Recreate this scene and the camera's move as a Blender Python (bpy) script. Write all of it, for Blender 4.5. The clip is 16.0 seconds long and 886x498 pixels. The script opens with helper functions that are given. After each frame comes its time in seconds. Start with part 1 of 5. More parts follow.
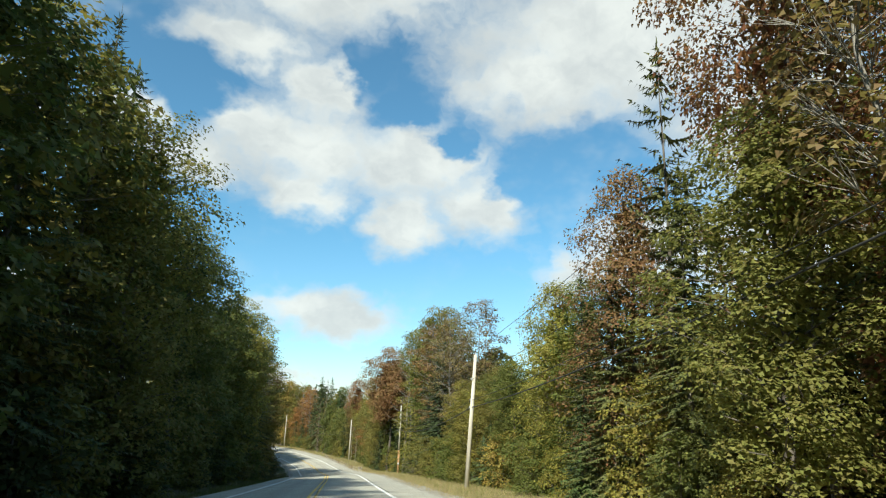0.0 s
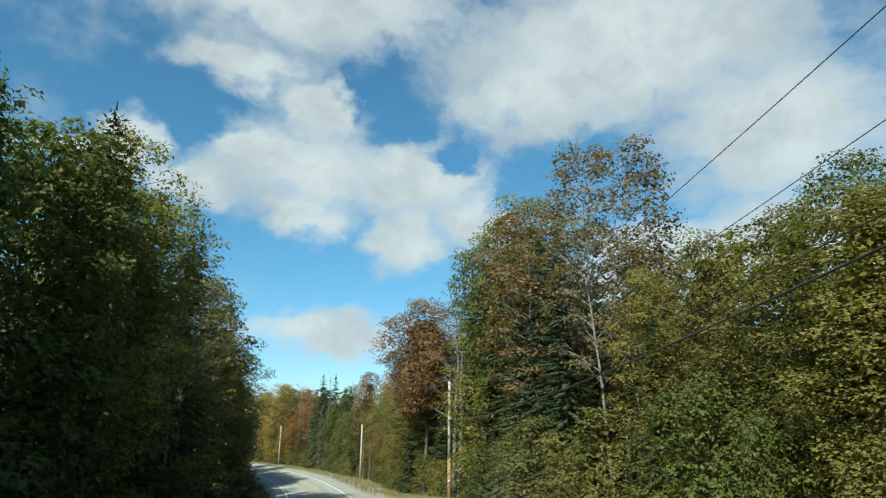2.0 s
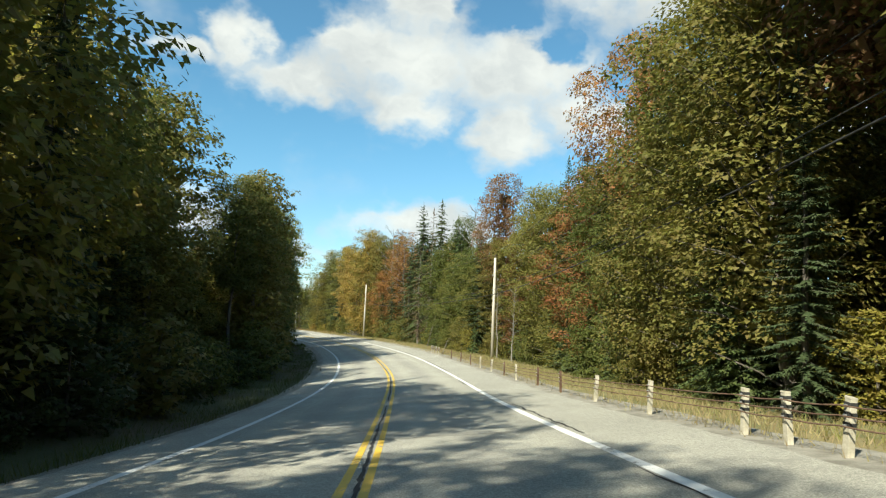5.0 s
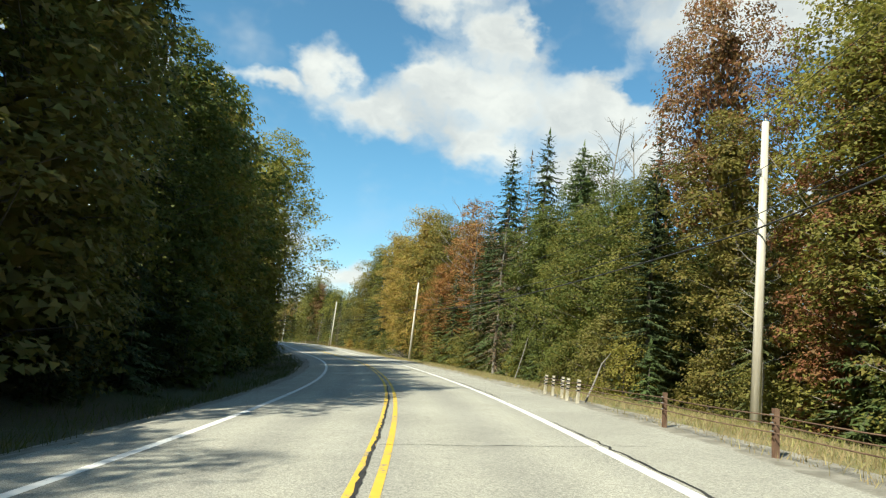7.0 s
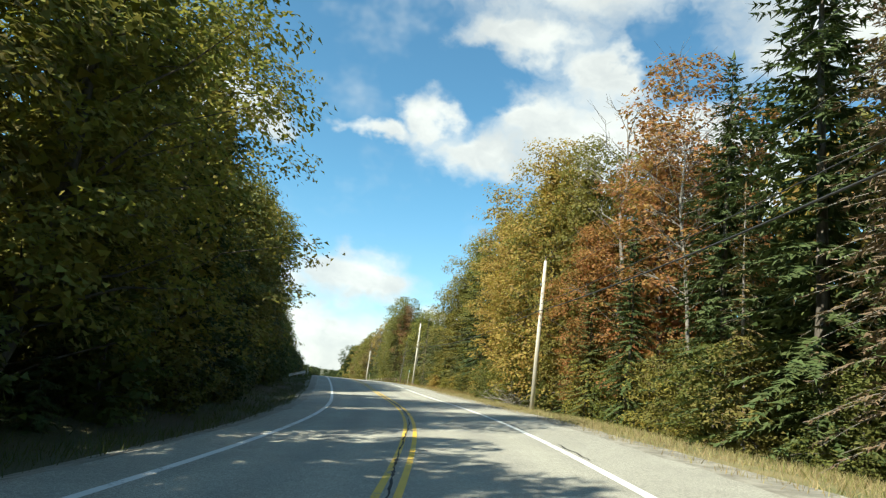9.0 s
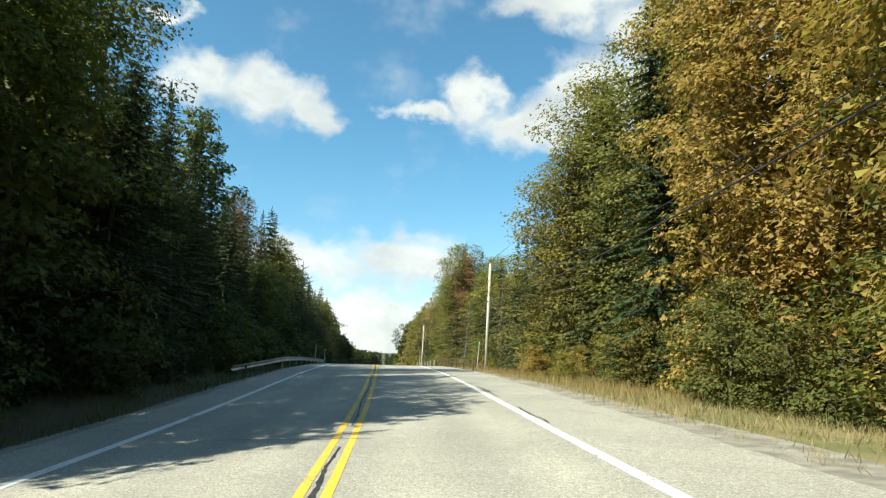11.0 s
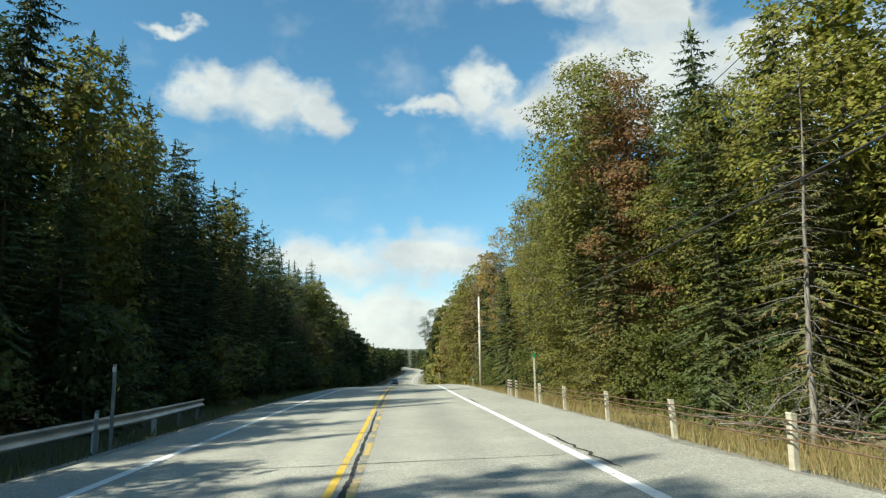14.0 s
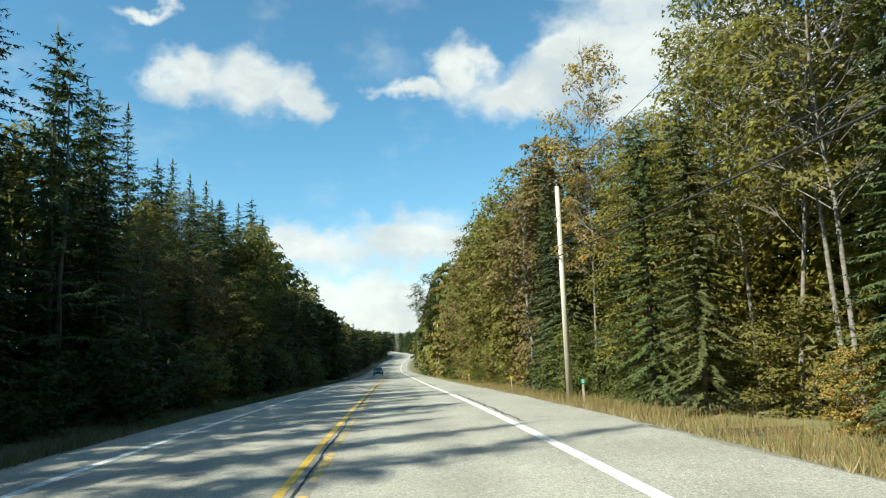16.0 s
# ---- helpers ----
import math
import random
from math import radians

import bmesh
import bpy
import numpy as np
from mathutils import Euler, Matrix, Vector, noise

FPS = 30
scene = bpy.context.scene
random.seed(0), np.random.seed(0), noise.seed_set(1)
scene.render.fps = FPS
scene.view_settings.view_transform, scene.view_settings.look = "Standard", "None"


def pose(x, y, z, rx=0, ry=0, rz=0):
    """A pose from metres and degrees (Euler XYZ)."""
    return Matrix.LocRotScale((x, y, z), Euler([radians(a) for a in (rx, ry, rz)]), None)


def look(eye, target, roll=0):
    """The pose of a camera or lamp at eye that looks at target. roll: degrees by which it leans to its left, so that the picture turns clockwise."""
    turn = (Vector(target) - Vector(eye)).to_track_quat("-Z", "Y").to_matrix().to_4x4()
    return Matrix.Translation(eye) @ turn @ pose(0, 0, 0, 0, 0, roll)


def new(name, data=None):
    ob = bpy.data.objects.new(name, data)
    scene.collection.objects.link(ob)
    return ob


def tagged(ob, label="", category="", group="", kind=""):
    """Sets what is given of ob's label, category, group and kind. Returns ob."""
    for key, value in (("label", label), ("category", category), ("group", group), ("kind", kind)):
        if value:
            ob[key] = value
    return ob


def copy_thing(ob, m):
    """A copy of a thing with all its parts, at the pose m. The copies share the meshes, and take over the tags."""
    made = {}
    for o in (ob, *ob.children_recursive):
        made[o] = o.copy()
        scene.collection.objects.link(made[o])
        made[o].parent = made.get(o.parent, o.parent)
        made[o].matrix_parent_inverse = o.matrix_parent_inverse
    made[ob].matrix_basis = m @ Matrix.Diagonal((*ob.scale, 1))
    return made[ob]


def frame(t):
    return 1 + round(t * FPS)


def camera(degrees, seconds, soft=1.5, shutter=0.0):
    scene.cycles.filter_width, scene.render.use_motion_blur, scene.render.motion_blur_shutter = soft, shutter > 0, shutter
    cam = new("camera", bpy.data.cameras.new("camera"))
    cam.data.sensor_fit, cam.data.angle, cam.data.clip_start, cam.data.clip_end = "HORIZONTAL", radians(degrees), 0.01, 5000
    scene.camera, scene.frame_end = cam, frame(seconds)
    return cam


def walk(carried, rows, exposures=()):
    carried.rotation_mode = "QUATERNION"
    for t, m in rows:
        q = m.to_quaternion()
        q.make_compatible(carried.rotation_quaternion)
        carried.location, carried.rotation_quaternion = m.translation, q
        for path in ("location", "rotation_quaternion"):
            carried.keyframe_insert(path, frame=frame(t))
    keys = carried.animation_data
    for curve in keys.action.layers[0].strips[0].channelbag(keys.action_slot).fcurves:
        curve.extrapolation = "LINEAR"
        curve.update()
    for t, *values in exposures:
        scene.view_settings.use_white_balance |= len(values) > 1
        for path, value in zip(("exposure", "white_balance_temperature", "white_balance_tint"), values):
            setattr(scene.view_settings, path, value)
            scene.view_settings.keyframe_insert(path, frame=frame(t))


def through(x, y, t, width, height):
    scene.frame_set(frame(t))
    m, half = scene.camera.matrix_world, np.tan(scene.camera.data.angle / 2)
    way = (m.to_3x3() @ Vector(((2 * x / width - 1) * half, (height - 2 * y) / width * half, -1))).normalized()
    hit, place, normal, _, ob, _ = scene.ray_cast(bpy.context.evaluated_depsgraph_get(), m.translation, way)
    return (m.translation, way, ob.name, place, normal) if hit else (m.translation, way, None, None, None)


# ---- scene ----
cam = camera(70.0, 16.0, soft=1.25, shutter=0.0)
PATH = [
    (0.0, pose(0.00, 0.00, 1.40, 104.9, -2.1, -0.6)),
    (0.5, pose(-1.46, 10.41, 0.67, 104.7, -1.3, 0.1)),
    (1.0, pose(-2.92, 20.64, -0.06, 105.3, 1.4, 1.5)),
    (1.5, pose(-4.20, 30.68, -0.79, 107.0, 0.6, 0.7)),
    (2.0, pose(-5.66, 40.73, -1.52, 106.3, -0.4, 0.1)),
    (2.5, pose(-7.12, 50.96, -2.25, 106.3, -1.1, 0.9)),
    (3.0, pose(-8.40, 61.00, -2.98, 99.3, -2.7, 3.5)),
    (3.5, pose(-10.05, 71.05, -3.71, 96.4, 0.6, 6.4)),
    (6.0, pose(-19.73, 118.90, -7.37, 97.3, -5.5, 11.8)),
    (6.5, pose(-21.92, 128.58, -7.73, 98.1, -5.8, 13.7)),
    (7.0, pose(-24.29, 137.72, -8.10, 99.3, -6.6, 14.8)),
    (7.5, pose(-27.03, 147.03, -8.28, 100.5, -7.4, 16.7)),
    (8.0, pose(-29.95, 156.16, -8.28, 102.5, -7.5, 18.2)),
    (8.5, pose(-33.24, 165.11, -8.28, 105.8, -7.9, 21.8)),
    (9.0, pose(-36.89, 174.06, -8.46, 101.9, -7.2, 24.4)),
    (11.5, pose(-61.12, 217.68, -8.46, 99.0, -2.3, 31.0)),
    (12.0, pose(-66.89, 225.84, -8.37, 98.7, -0.6, 30.8)),
    (12.5, pose(-72.55, 233.84, -8.18, 99.8, 0.5, 31.9)),
    (13.0, pose(-78.53, 241.98, -8.09, 98.8, 0.5, 31.9)),
    (13.5, pose(-84.32, 250.01, -8.18, 99.0, 0.9, 32.3)),
    (14.0, pose(-90.28, 257.95, -8.27, 98.8, 1.0, 32.6)),
    (14.5, pose(-96.14, 266.27, -8.65, 96.1, 1.3, 33.8)),
    (15.0, pose(-102.15, 274.28, -8.93, 97.4, 0.7, 32.1)),
    (15.5, pose(-108.09, 282.55, -9.22, 94.2, 1.4, 33.1)),
    (16.0, pose(-113.94, 290.66, -9.50, 97.3, 2.2, 31.4)),
]
EXPOSURES = [(0.0, 0.86, 6650.0, 0.0), (0.6, 0.8, 6500.0, -2.0), (1.2, 0.58, 6250.0, -4.0), (2.0, 0.57, 6100.0, -5.0), (2.8, 0.64, 6250.0, -4.0), (3.5, 0.92, 6550.0, -2.0),
             (6.0, 0.90, 6850.0, 1.0), (8.5, 0.98, 6750.0, 0.0), (9.0, 1.05, 6750.0, 0.0), (11.4, 0.99, 6750.0, 0.0), (12.0, 0.90, 6700.0, -1.0), (13.0, 0.74, 6650.0, -1.0), (14.5, 0.84, 6650.0, -1.0), (16.0, 0.90, 6600.0, -1.0)]
walk(cam, PATH, exposures=EXPOSURES)

# ---- daylight: sun behind and to the left, broken cloud ----
SUN_AZ, SUN_EL = 206.0, 42.0
sun = new("sun", bpy.data.lights.new("sun", "SUN"))
sun.data.energy, sun.data.angle, sun.data.color = 5.0, radians(0.55), (1.0, 0.94, 0.84)
sun_way = Vector((math.sin(radians(SUN_AZ)) * math.cos(radians(SUN_EL)), math.cos(radians(SUN_AZ)) * math.cos(radians(SUN_EL)), math.sin(radians(SUN_EL))))
sun.matrix_world = look((0, 0, 60), Vector((0, 0, 60)) - sun_way)

world = bpy.data.worlds.new("sky")
scene.world = world
world.use_nodes = True
WT = world.node_tree
WT.nodes.clear()


class Graph:
    """Short hand for node trees."""

    def __init__(self, tree):
        self.tree = tree

    def node(self, kind, **kw):
        n = self.tree.nodes.new(kind)
        for key, value in kw.items():
            if key == "operation":
                n.operation = value
            elif key == "data_type":
                n.data_type = value
            elif key == "blend_type":
                n.blend_type = value
            else:
                raise KeyError(key)
        return n

    def put(self, socket, value):
        if isinstance(value, bpy.types.NodeSocket):
            self.tree.links.new(value, socket)
        else:
            socket.default_value = value

    def math(self, op, a, b=0.0, c=0.0, clamp=False):
        n = self.node("ShaderNodeMath", operation=op)
        n.use_clamp = clamp
        for s, v in zip(n.inputs, (a, b, c)):
            self.put(s, v)
        return n.outputs[0]

    def vec(self, op, a, b=(0, 0, 0), c=(0, 0, 0)):
        n = self.node("ShaderNodeVectorMath", operation=op)
        for s, v in zip(n.inputs, (a, b, c)):
            self.put(s, v)
        return n.outputs["Value"] if op in ("LENGTH", "DOT_PRODUCT") else n.outputs[0]

    def noise(self, vector, scale, detail=3.0, rough=0.55):
        n = self.node("ShaderNodeTexNoise")
        if vector is not None:
            self.put(n.inputs["Vector"], vector)
        n.inputs["Scale"].default_value, n.inputs["Detail"].default_value, n.inputs["Roughness"].default_value = scale, detail, rough
        return n.outputs["Fac"]

    def ramp(self, fac, lo, hi, a=0.0, b=1.0, smooth=True):
        n = self.node("ShaderNodeMapRange")
        n.interpolation_type = "SMOOTHSTEP" if smooth else "LINEAR"
        for s, v in zip(n.inputs, (fac, lo, hi, a, b)):
            self.put(s, v)
        return n.outputs[0]

    def mix(self, fac, a, b, blend="MIX"):
        n = self.node("ShaderNodeMix", data_type="RGBA", blend_type=blend)
        self.put(n.inputs["Factor"], fac)
        for s, v in ((n.inputs[6], a), (n.inputs[7], b)):
            self.put(s, (*v, 1.0) if isinstance(v, tuple) and len(v) == 3 else v)
        return n.outputs[2]


def build_sky():
    g = Graph(WT)
    sky = g.node("ShaderNodeTexSky")
    sky.sky_type, sky.sun_disc = "NISHITA", False
    sky.sun_elevation, sky.sun_rotation = radians(SUN_EL), radians(SUN_AZ)
    sky.altitude, sky.air_density, sky.dust_density, sky.ozone_density = 500, 1.0, 0.4, 2.0
    coord = g.node("ShaderNodeTexCoord").outputs["Generated"]
    split = g.node("ShaderNodeSeparateXYZ")
    g.put(split.inputs[0], coord)
    x, y, z = split.outputs
    az = g.math("MULTIPLY", g.math("ARCTAN2", g.math("MULTIPLY", x, -1.0), y), 57.2958)
    el = g.math("MULTIPLY", g.math("ARCSINE", z), 57.2958)
    flat = g.node("ShaderNodeCombineXYZ")
    g.put(flat.inputs[0], az)
    g.put(flat.inputs[1], g.math("MULTIPLY", el, 1.35))
    plane = flat.outputs[0]
    billow = g.node("ShaderNodeTexNoise")
    g.put(billow.inputs["Vector"], plane)
    billow.inputs["Scale"].default_value, billow.inputs["Detail"].default_value, billow.inputs["Roughness"].default_value = 0.22, 4.0, 0.55
    bent = g.vec("ADD", plane, g.vec("MULTIPLY", g.vec("SUBTRACT", billow.outputs["Color"], (0.5, 0.5, 0.5)), (9.0, 7.0, 0.0)))
    big = g.noise(plane, 0.13, 4.0, 0.5)
    fine = g.noise(bent, 0.45, 4.0, 0.5)
    # bearing, height and half sizes of the clouds, in degrees
    high = [(23.5, 20.6, 6.2, 2.6), (13, 23, 9, 4.6), (3, 22.5, 9, 5.0), (-4, 19, 5.5, 4.0), (3.5, 17, 5, 3.4), (13, 19, 5, 3),
            (-18, 33, 22, 8), (-30, 24, 11, 8), (-9, 29.5, 10, 4.5), (20, 31, 8, 2.4), (12.5, 28, 6, 3.6), (14, 37, 22, 5.5), (-20, 15.5, 9, 3), (-31, 15.5, 8, 3.5), (54, 22, 3.6, 2.6), (48.5, 21.6, 5, 2.7), (44, 20.8, 3.2, 1.8),
            (33.5, 21.4, 3.6, 1.2), (28.8, 23.0, 3.3, 2.9), (18, 24, 6, 3.6), (57, 26.5, 3.2, 0.7)]
    low = [(11, 8.6, 8.5, 2.6), (-29, 14, 10, 5), (-15, 13, 8, 3.2), (43, 7.8, 6.5, 2.8), (33.5, 8.2, 6, 2.7),
           (38, 3.4, 16, 2.6), (36, 0.6, 34, 2.4), (24, 5.8, 4.5, 1.8), (14, 2.0, 9, 1.6)]
    # the blue gaps between them
    gaps = [(8, 30.3, 3.0, 2.8), (4, 27.6, 3.2, 2.6), (-1, 24.8, 3.2, 2.0), (-9, 20.8, 5.5, 2.6), (-14.5, 23.3, 4.8, 3.4), (24, 25.3, 4.2, 1.9), (37, 27, 4.5, 2.5)]
    near = clear = None
    for k, (a, e, w, h) in enumerate(gaps + high + low):
        e *= 1.35
        h *= 1.35
        d = g.vec("LENGTH", g.vec("MULTIPLY_ADD", bent, (1 / w, 1 / h, 0), (-a / w, -e / h, 0)))
        if k < len(gaps):
            clear = d if clear is None else g.math("SMOOTH_MIN", clear, d, 0.4)
        else:
            near = d if near is None else g.math("SMOOTH_MIN", near, d, 0.5)
    ragged = g.math("ADD", g.math("MULTIPLY", g.math("SUBTRACT", big, 0.5), 0.9), g.math("MULTIPLY", g.math("SUBTRACT", fine, 0.5), 0.5))
    cover = g.ramp(g.math("ADD", near, ragged), 1.16, 0.34)
    cover = g.math("MULTIPLY", cover, g.ramp(g.math("ADD", clear, ragged), 0.55, 1.15))
    thin = g.math("MULTIPLY", g.ramp(g.noise(plane, 0.1, 4.0, 0.6), 0.5, 0.8), 0.35)
    away = g.ramp(g.math("ABSOLUTE", g.math("SUBTRACT", az, 15.0)), 50.0, 75.0)
    rest = g.math("MULTIPLY", away, g.ramp(g.noise(coord, 3.0, 6.0, 0.6), 0.56, 0.70))
    cover = g.math("MAXIMUM", g.math("MAXIMUM", cover, g.math("MULTIPLY", thin, g.ramp(el, 4.0, 20.0))), rest)
    shade = g.ramp(g.math("ADD", g.math("MULTIPLY", fine, 0.32), g.math("MULTIPLY", big, 0.78)), 0.35, 0.72)
    white = g.mix(shade, g.mix(g.ramp(az, 22.0, 42.0), (4.5, 4.65, 4.9), (4.5, 4.75, 5.1)), g.mix(g.ramp(az, 22.0, 42.0), (6.2, 6.25, 6.3), (6.6, 6.6, 6.6)))
    blue = g.mix(1.0, sky.outputs[0], g.mix(g.ramp(el, 2.0, 18.0), (0.86, 1.03, 1.12), (0.74, 1.15, 1.2)), "MULTIPLY")
    mixed = g.mix(g.math("MULTIPLY", cover, 0.93), blue, white)
    bg = g.node("ShaderNodeBackground")
    g.put(bg.inputs[0], mixed)
    bg.inputs[1].default_value = 0.085
    out = g.node("ShaderNodeOutputWorld")
    WT.links.new(bg.outputs[0], out.inputs[0])


build_sky()

# ---- materials ----
def material(name, rough=0.8, metal=0.0):
    m = bpy.data.materials.new(name)
    m.use_nodes = True
    g = Graph(m.node_tree)
    bsdf = m.node_tree.nodes["Principled BSDF"]
    bsdf.inputs["Roughness"].default_value, bsdf.inputs["Metallic"].default_value = rough, metal
    return m, g, bsdf


def place_coord(g, kind="Object"):
    return g.node("ShaderNodeTexCoord").outputs[kind]


def relief(g, bsdf, height, strength, distance):
    n = g.node("ShaderNodeBump")
    n.inputs["Strength"].default_value, n.inputs["Distance"].default_value = strength, distance
    g.put(n.inputs["Height"], height)
    g.tree.links.new(n.outputs[0], bsdf.inputs["Normal"])


def mottled(name, a, b, scale, rough=0.8, metal=0.0, fine=12.0, bump=0.3, depth=0.01, spread=(0.35, 0.65)):
    """Two tones in patches, with a finer grain and relief over them."""
    m, g, bsdf = material(name, rough, metal)
    p = place_coord(g)
    patch = g.ramp(g.noise(p, scale, 5.0, 0.6), *spread)
    grain = g.noise(p, scale * fine, 4.0, 0.6)
    tone = g.mix(patch, a, b)
    tone = g.mix(1.0, tone, g.mix(grain, (0.72, 0.72, 0.72), (1.28, 1.28, 1.28)), "MULTIPLY")
    g.put(bsdf.inputs["Base Color"], tone)
    if bump:
        relief(g, bsdf, grain, bump, depth)
    return m


def asphalt_material():
    m, g, bsdf = material("worn_asphalt", 0.85)
    p = place_coord(g)
    stains = g.ramp(g.noise(p, 0.35, 5.0, 0.6), 0.3, 0.7)
    grit = g.noise(p, 55.0, 2.0, 0.7)
    blotch = g.noise(p, 3.0, 4.0, 0.65)
    tone = g.mix(stains, (0.288, 0.278, 0.238), (0.348, 0.336, 0.288))
    stone = g.noise(p, 20.0, 2.0, 0.6)
    tone = g.mix(1.0, tone, g.mix(g.ramp(grit, 0.25, 0.75), (0.52, 0.52, 0.52), (1.46, 1.46, 1.44)), "MULTIPLY")
    tone = g.mix(1.0, tone, g.mix(g.ramp(stone, 0.3, 0.7), (0.84, 0.84, 0.84), (1.16, 1.16, 1.15)), "MULTIPLY")
    tone = g.mix(1.0, tone, g.mix(blotch, (0.86, 0.86, 0.86), (1.12, 1.12, 1.12)), "MULTIPLY")
    # wheel tracks worn pale, the oily strip between them, and the older shoulder
    lane = g.node("ShaderNodeAttribute")
    lane.attribute_name = "across"
    off = g.math("ABSOLUTE", lane.outputs["Fac"])
    off = g.math("ADD", off, g.math("MULTIPLY", g.math("SUBTRACT", g.noise(p, 0.25, 3.0, 0.6), 0.5), 0.5))
    wheel = g.math("COSINE", g.math("MULTIPLY", g.math("SUBTRACT", off, 0.95), 3.7))
    wheel = g.math("MULTIPLY", wheel, g.ramp(off, 3.5, 3.0))
    tone = g.mix(1.0, tone, g.mix(g.math("MULTIPLY_ADD", wheel, 0.5, 0.5), (0.90, 0.90, 0.91), (1.08, 1.08, 1.07)), "MULTIPLY")
    tone = g.mix(g.math("MULTIPLY", g.ramp(g.noise(p, 0.6, 5.0, 0.7), 0.58, 0.72), g.ramp(off, 3.3, 3.8)), tone, (0.23, 0.222, 0.19))
    g.put(bsdf.inputs["Base Color"], tone)
    relief(g, bsdf, grit, 0.6, 0.008)
    return m


def paint_material(name, colour, wear):
    """Road paint, worn through to the asphalt in flakes."""
    m, g, bsdf = material(name, 0.7)
    p = place_coord(g)
    gone = g.ramp(g.math("ADD", g.math("MULTIPLY", g.noise(p, 1.1, 4.0, 0.6), 0.6), g.math("MULTIPLY", g.noise(p, 14.0, 4.0, 0.7), 0.5)), wear, wear + 0.1)
    grime = g.noise(p, 5.0, 4.0, 0.6)
    tone = g.mix(grime, tuple(c * 0.75 for c in colour), colour)
    g.put(bsdf.inputs["Base Color"], g.mix(gone, tone, (0.2, 0.195, 0.18)))
    return m


def leaf_material(name, gloss, through, spread):
    """Foliage in the colour of its tree, each leaf a little different."""
    m, g, bsdf = material(name, gloss)
    colour = g.node("ShaderNodeObjectInfo").outputs["Color"]
    own = g.node("ShaderNodeNewGeometry").outputs["Random Per Island"]
    hue = g.node("ShaderNodeHueSaturation")
    g.put(hue.inputs["Hue"], g.math("ADD", 0.5 - spread / 2, g.math("MULTIPLY", own, spread)))
    g.put(hue.inputs["Value"], g.math("ADD", 0.78, g.math("MULTIPLY", g.math("FRACT", g.math("MULTIPLY", own, 17.31)), 0.44)))
    g.put(hue.inputs["Color"], colour)
    clump = g.noise(place_coord(g), 0.9, 3.0, 0.6)
    tone = g.mix(1.0, hue.outputs[0], g.mix(clump, (0.7, 0.75, 0.75), (1.3, 1.25, 1.2)), "MULTIPLY")
    g.put(bsdf.inputs["Base Color"], tone)
    bsdf.inputs["Specular IOR Level"].default_value = 0.2
    thin = g.node("ShaderNodeBsdfTranslucent")
    g.put(thin.inputs[0], g.mix(1.0, tone, (1.15, 1.2, 0.9), "MULTIPLY"))
    both = g.node("ShaderNodeMixShader")
    both.inputs[0].default_value = through
    m.node_tree.links.new(bsdf.outputs[0], both.inputs[1])
    m.node_tree.links.new(thin.outputs[0], both.inputs[2])
    m.node_tree.links.new(both.outputs[0], m.node_tree.nodes["Material Output"].inputs[0])
    return m


def bark_material(name, dark, light, band):
    m, g, bsdf = material(name, 0.9)
    p = place_coord(g)
    lean = g.vec("MULTIPLY", p, (1.0, 1.0, band))
    flake = g.noise(lean, 6.0, 5.0, 0.65)
    moss = g.ramp(g.noise(p, 0.8, 3.0, 0.6), 0.5, 0.75)
    tone = g.mix(g.ramp(flake, 0.3, 0.7), dark, light)
    g.put(bsdf.inputs["Base Color"], g.mix(g.math("MULTIPLY", moss, 0.4), tone, tuple(c * 0.6 for c in light)))
    relief(g, bsdf, flake, 0.6, 0.03)
    return m


def ground_material():
    m, g, bsdf = material("woodland_ground", 0.95)
    p = place_coord(g)
    patch = g.ramp(g.noise(p, 0.12, 5.0, 0.6), 0.35, 0.65)
    litter = g.noise(p, 7.0, 5.0, 0.7)
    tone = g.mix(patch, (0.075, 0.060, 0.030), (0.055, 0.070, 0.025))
    tone = g.mix(1.0, tone, g.mix(litter, (0.5, 0.5, 0.5), (1.5, 1.45, 1.4)), "MULTIPLY")
    g.put(bsdf.inputs["Base Color"], tone)
    relief(g, bsdf, litter, 0.8, 0.06)
    return m


ASPHALT = asphalt_material()
WHITE_PAINT = paint_material("white_road_paint", (0.82, 0.82, 0.79), 0.60)
FADED_PAINT = paint_material("faded_yellow_paint", (0.60, 0.42, 0.09), 0.50)
YELLOW_PAINT = paint_material("yellow_road_paint", (0.72, 0.47, 0.05), 0.585)
TAR = mottled("bitumen_seam", (0.012, 0.012, 0.012), (0.035, 0.033, 0.03), 3.0, 0.9)
GRAVEL = mottled("shoulder_gravel", (0.20, 0.185, 0.15), (0.33, 0.31, 0.26), 2.2, 0.95, 0.0, 22.0, 0.9, 0.03)
GROUND = ground_material()
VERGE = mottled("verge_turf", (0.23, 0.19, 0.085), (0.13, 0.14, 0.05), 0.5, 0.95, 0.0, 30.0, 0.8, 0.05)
LEAF = leaf_material("broad_leaf", 0.6, 0.42, 0.045)
NEEDLE = leaf_material("needle", 0.6, 0.10, 0.035)
GRASS = leaf_material("grass_blade", 0.7, 0.30, 0.05)
BARK = bark_material("grey_brown_bark", (0.055, 0.045, 0.036), (0.16, 0.14, 0.115), 0.3)
PALE_BARK = bark_material("pale_bark", (0.13, 0.118, 0.10), (0.29, 0.27, 0.235), 1.6)
DEAD_WOOD = bark_material("weathered_dead_wood", (0.12, 0.105, 0.09), (0.27, 0.25, 0.22), 0.3)
POLE_WOOD = bark_material("weathered_pole_timber", (0.38, 0.345, 0.28), (0.60, 0.56, 0.47), 0.06)
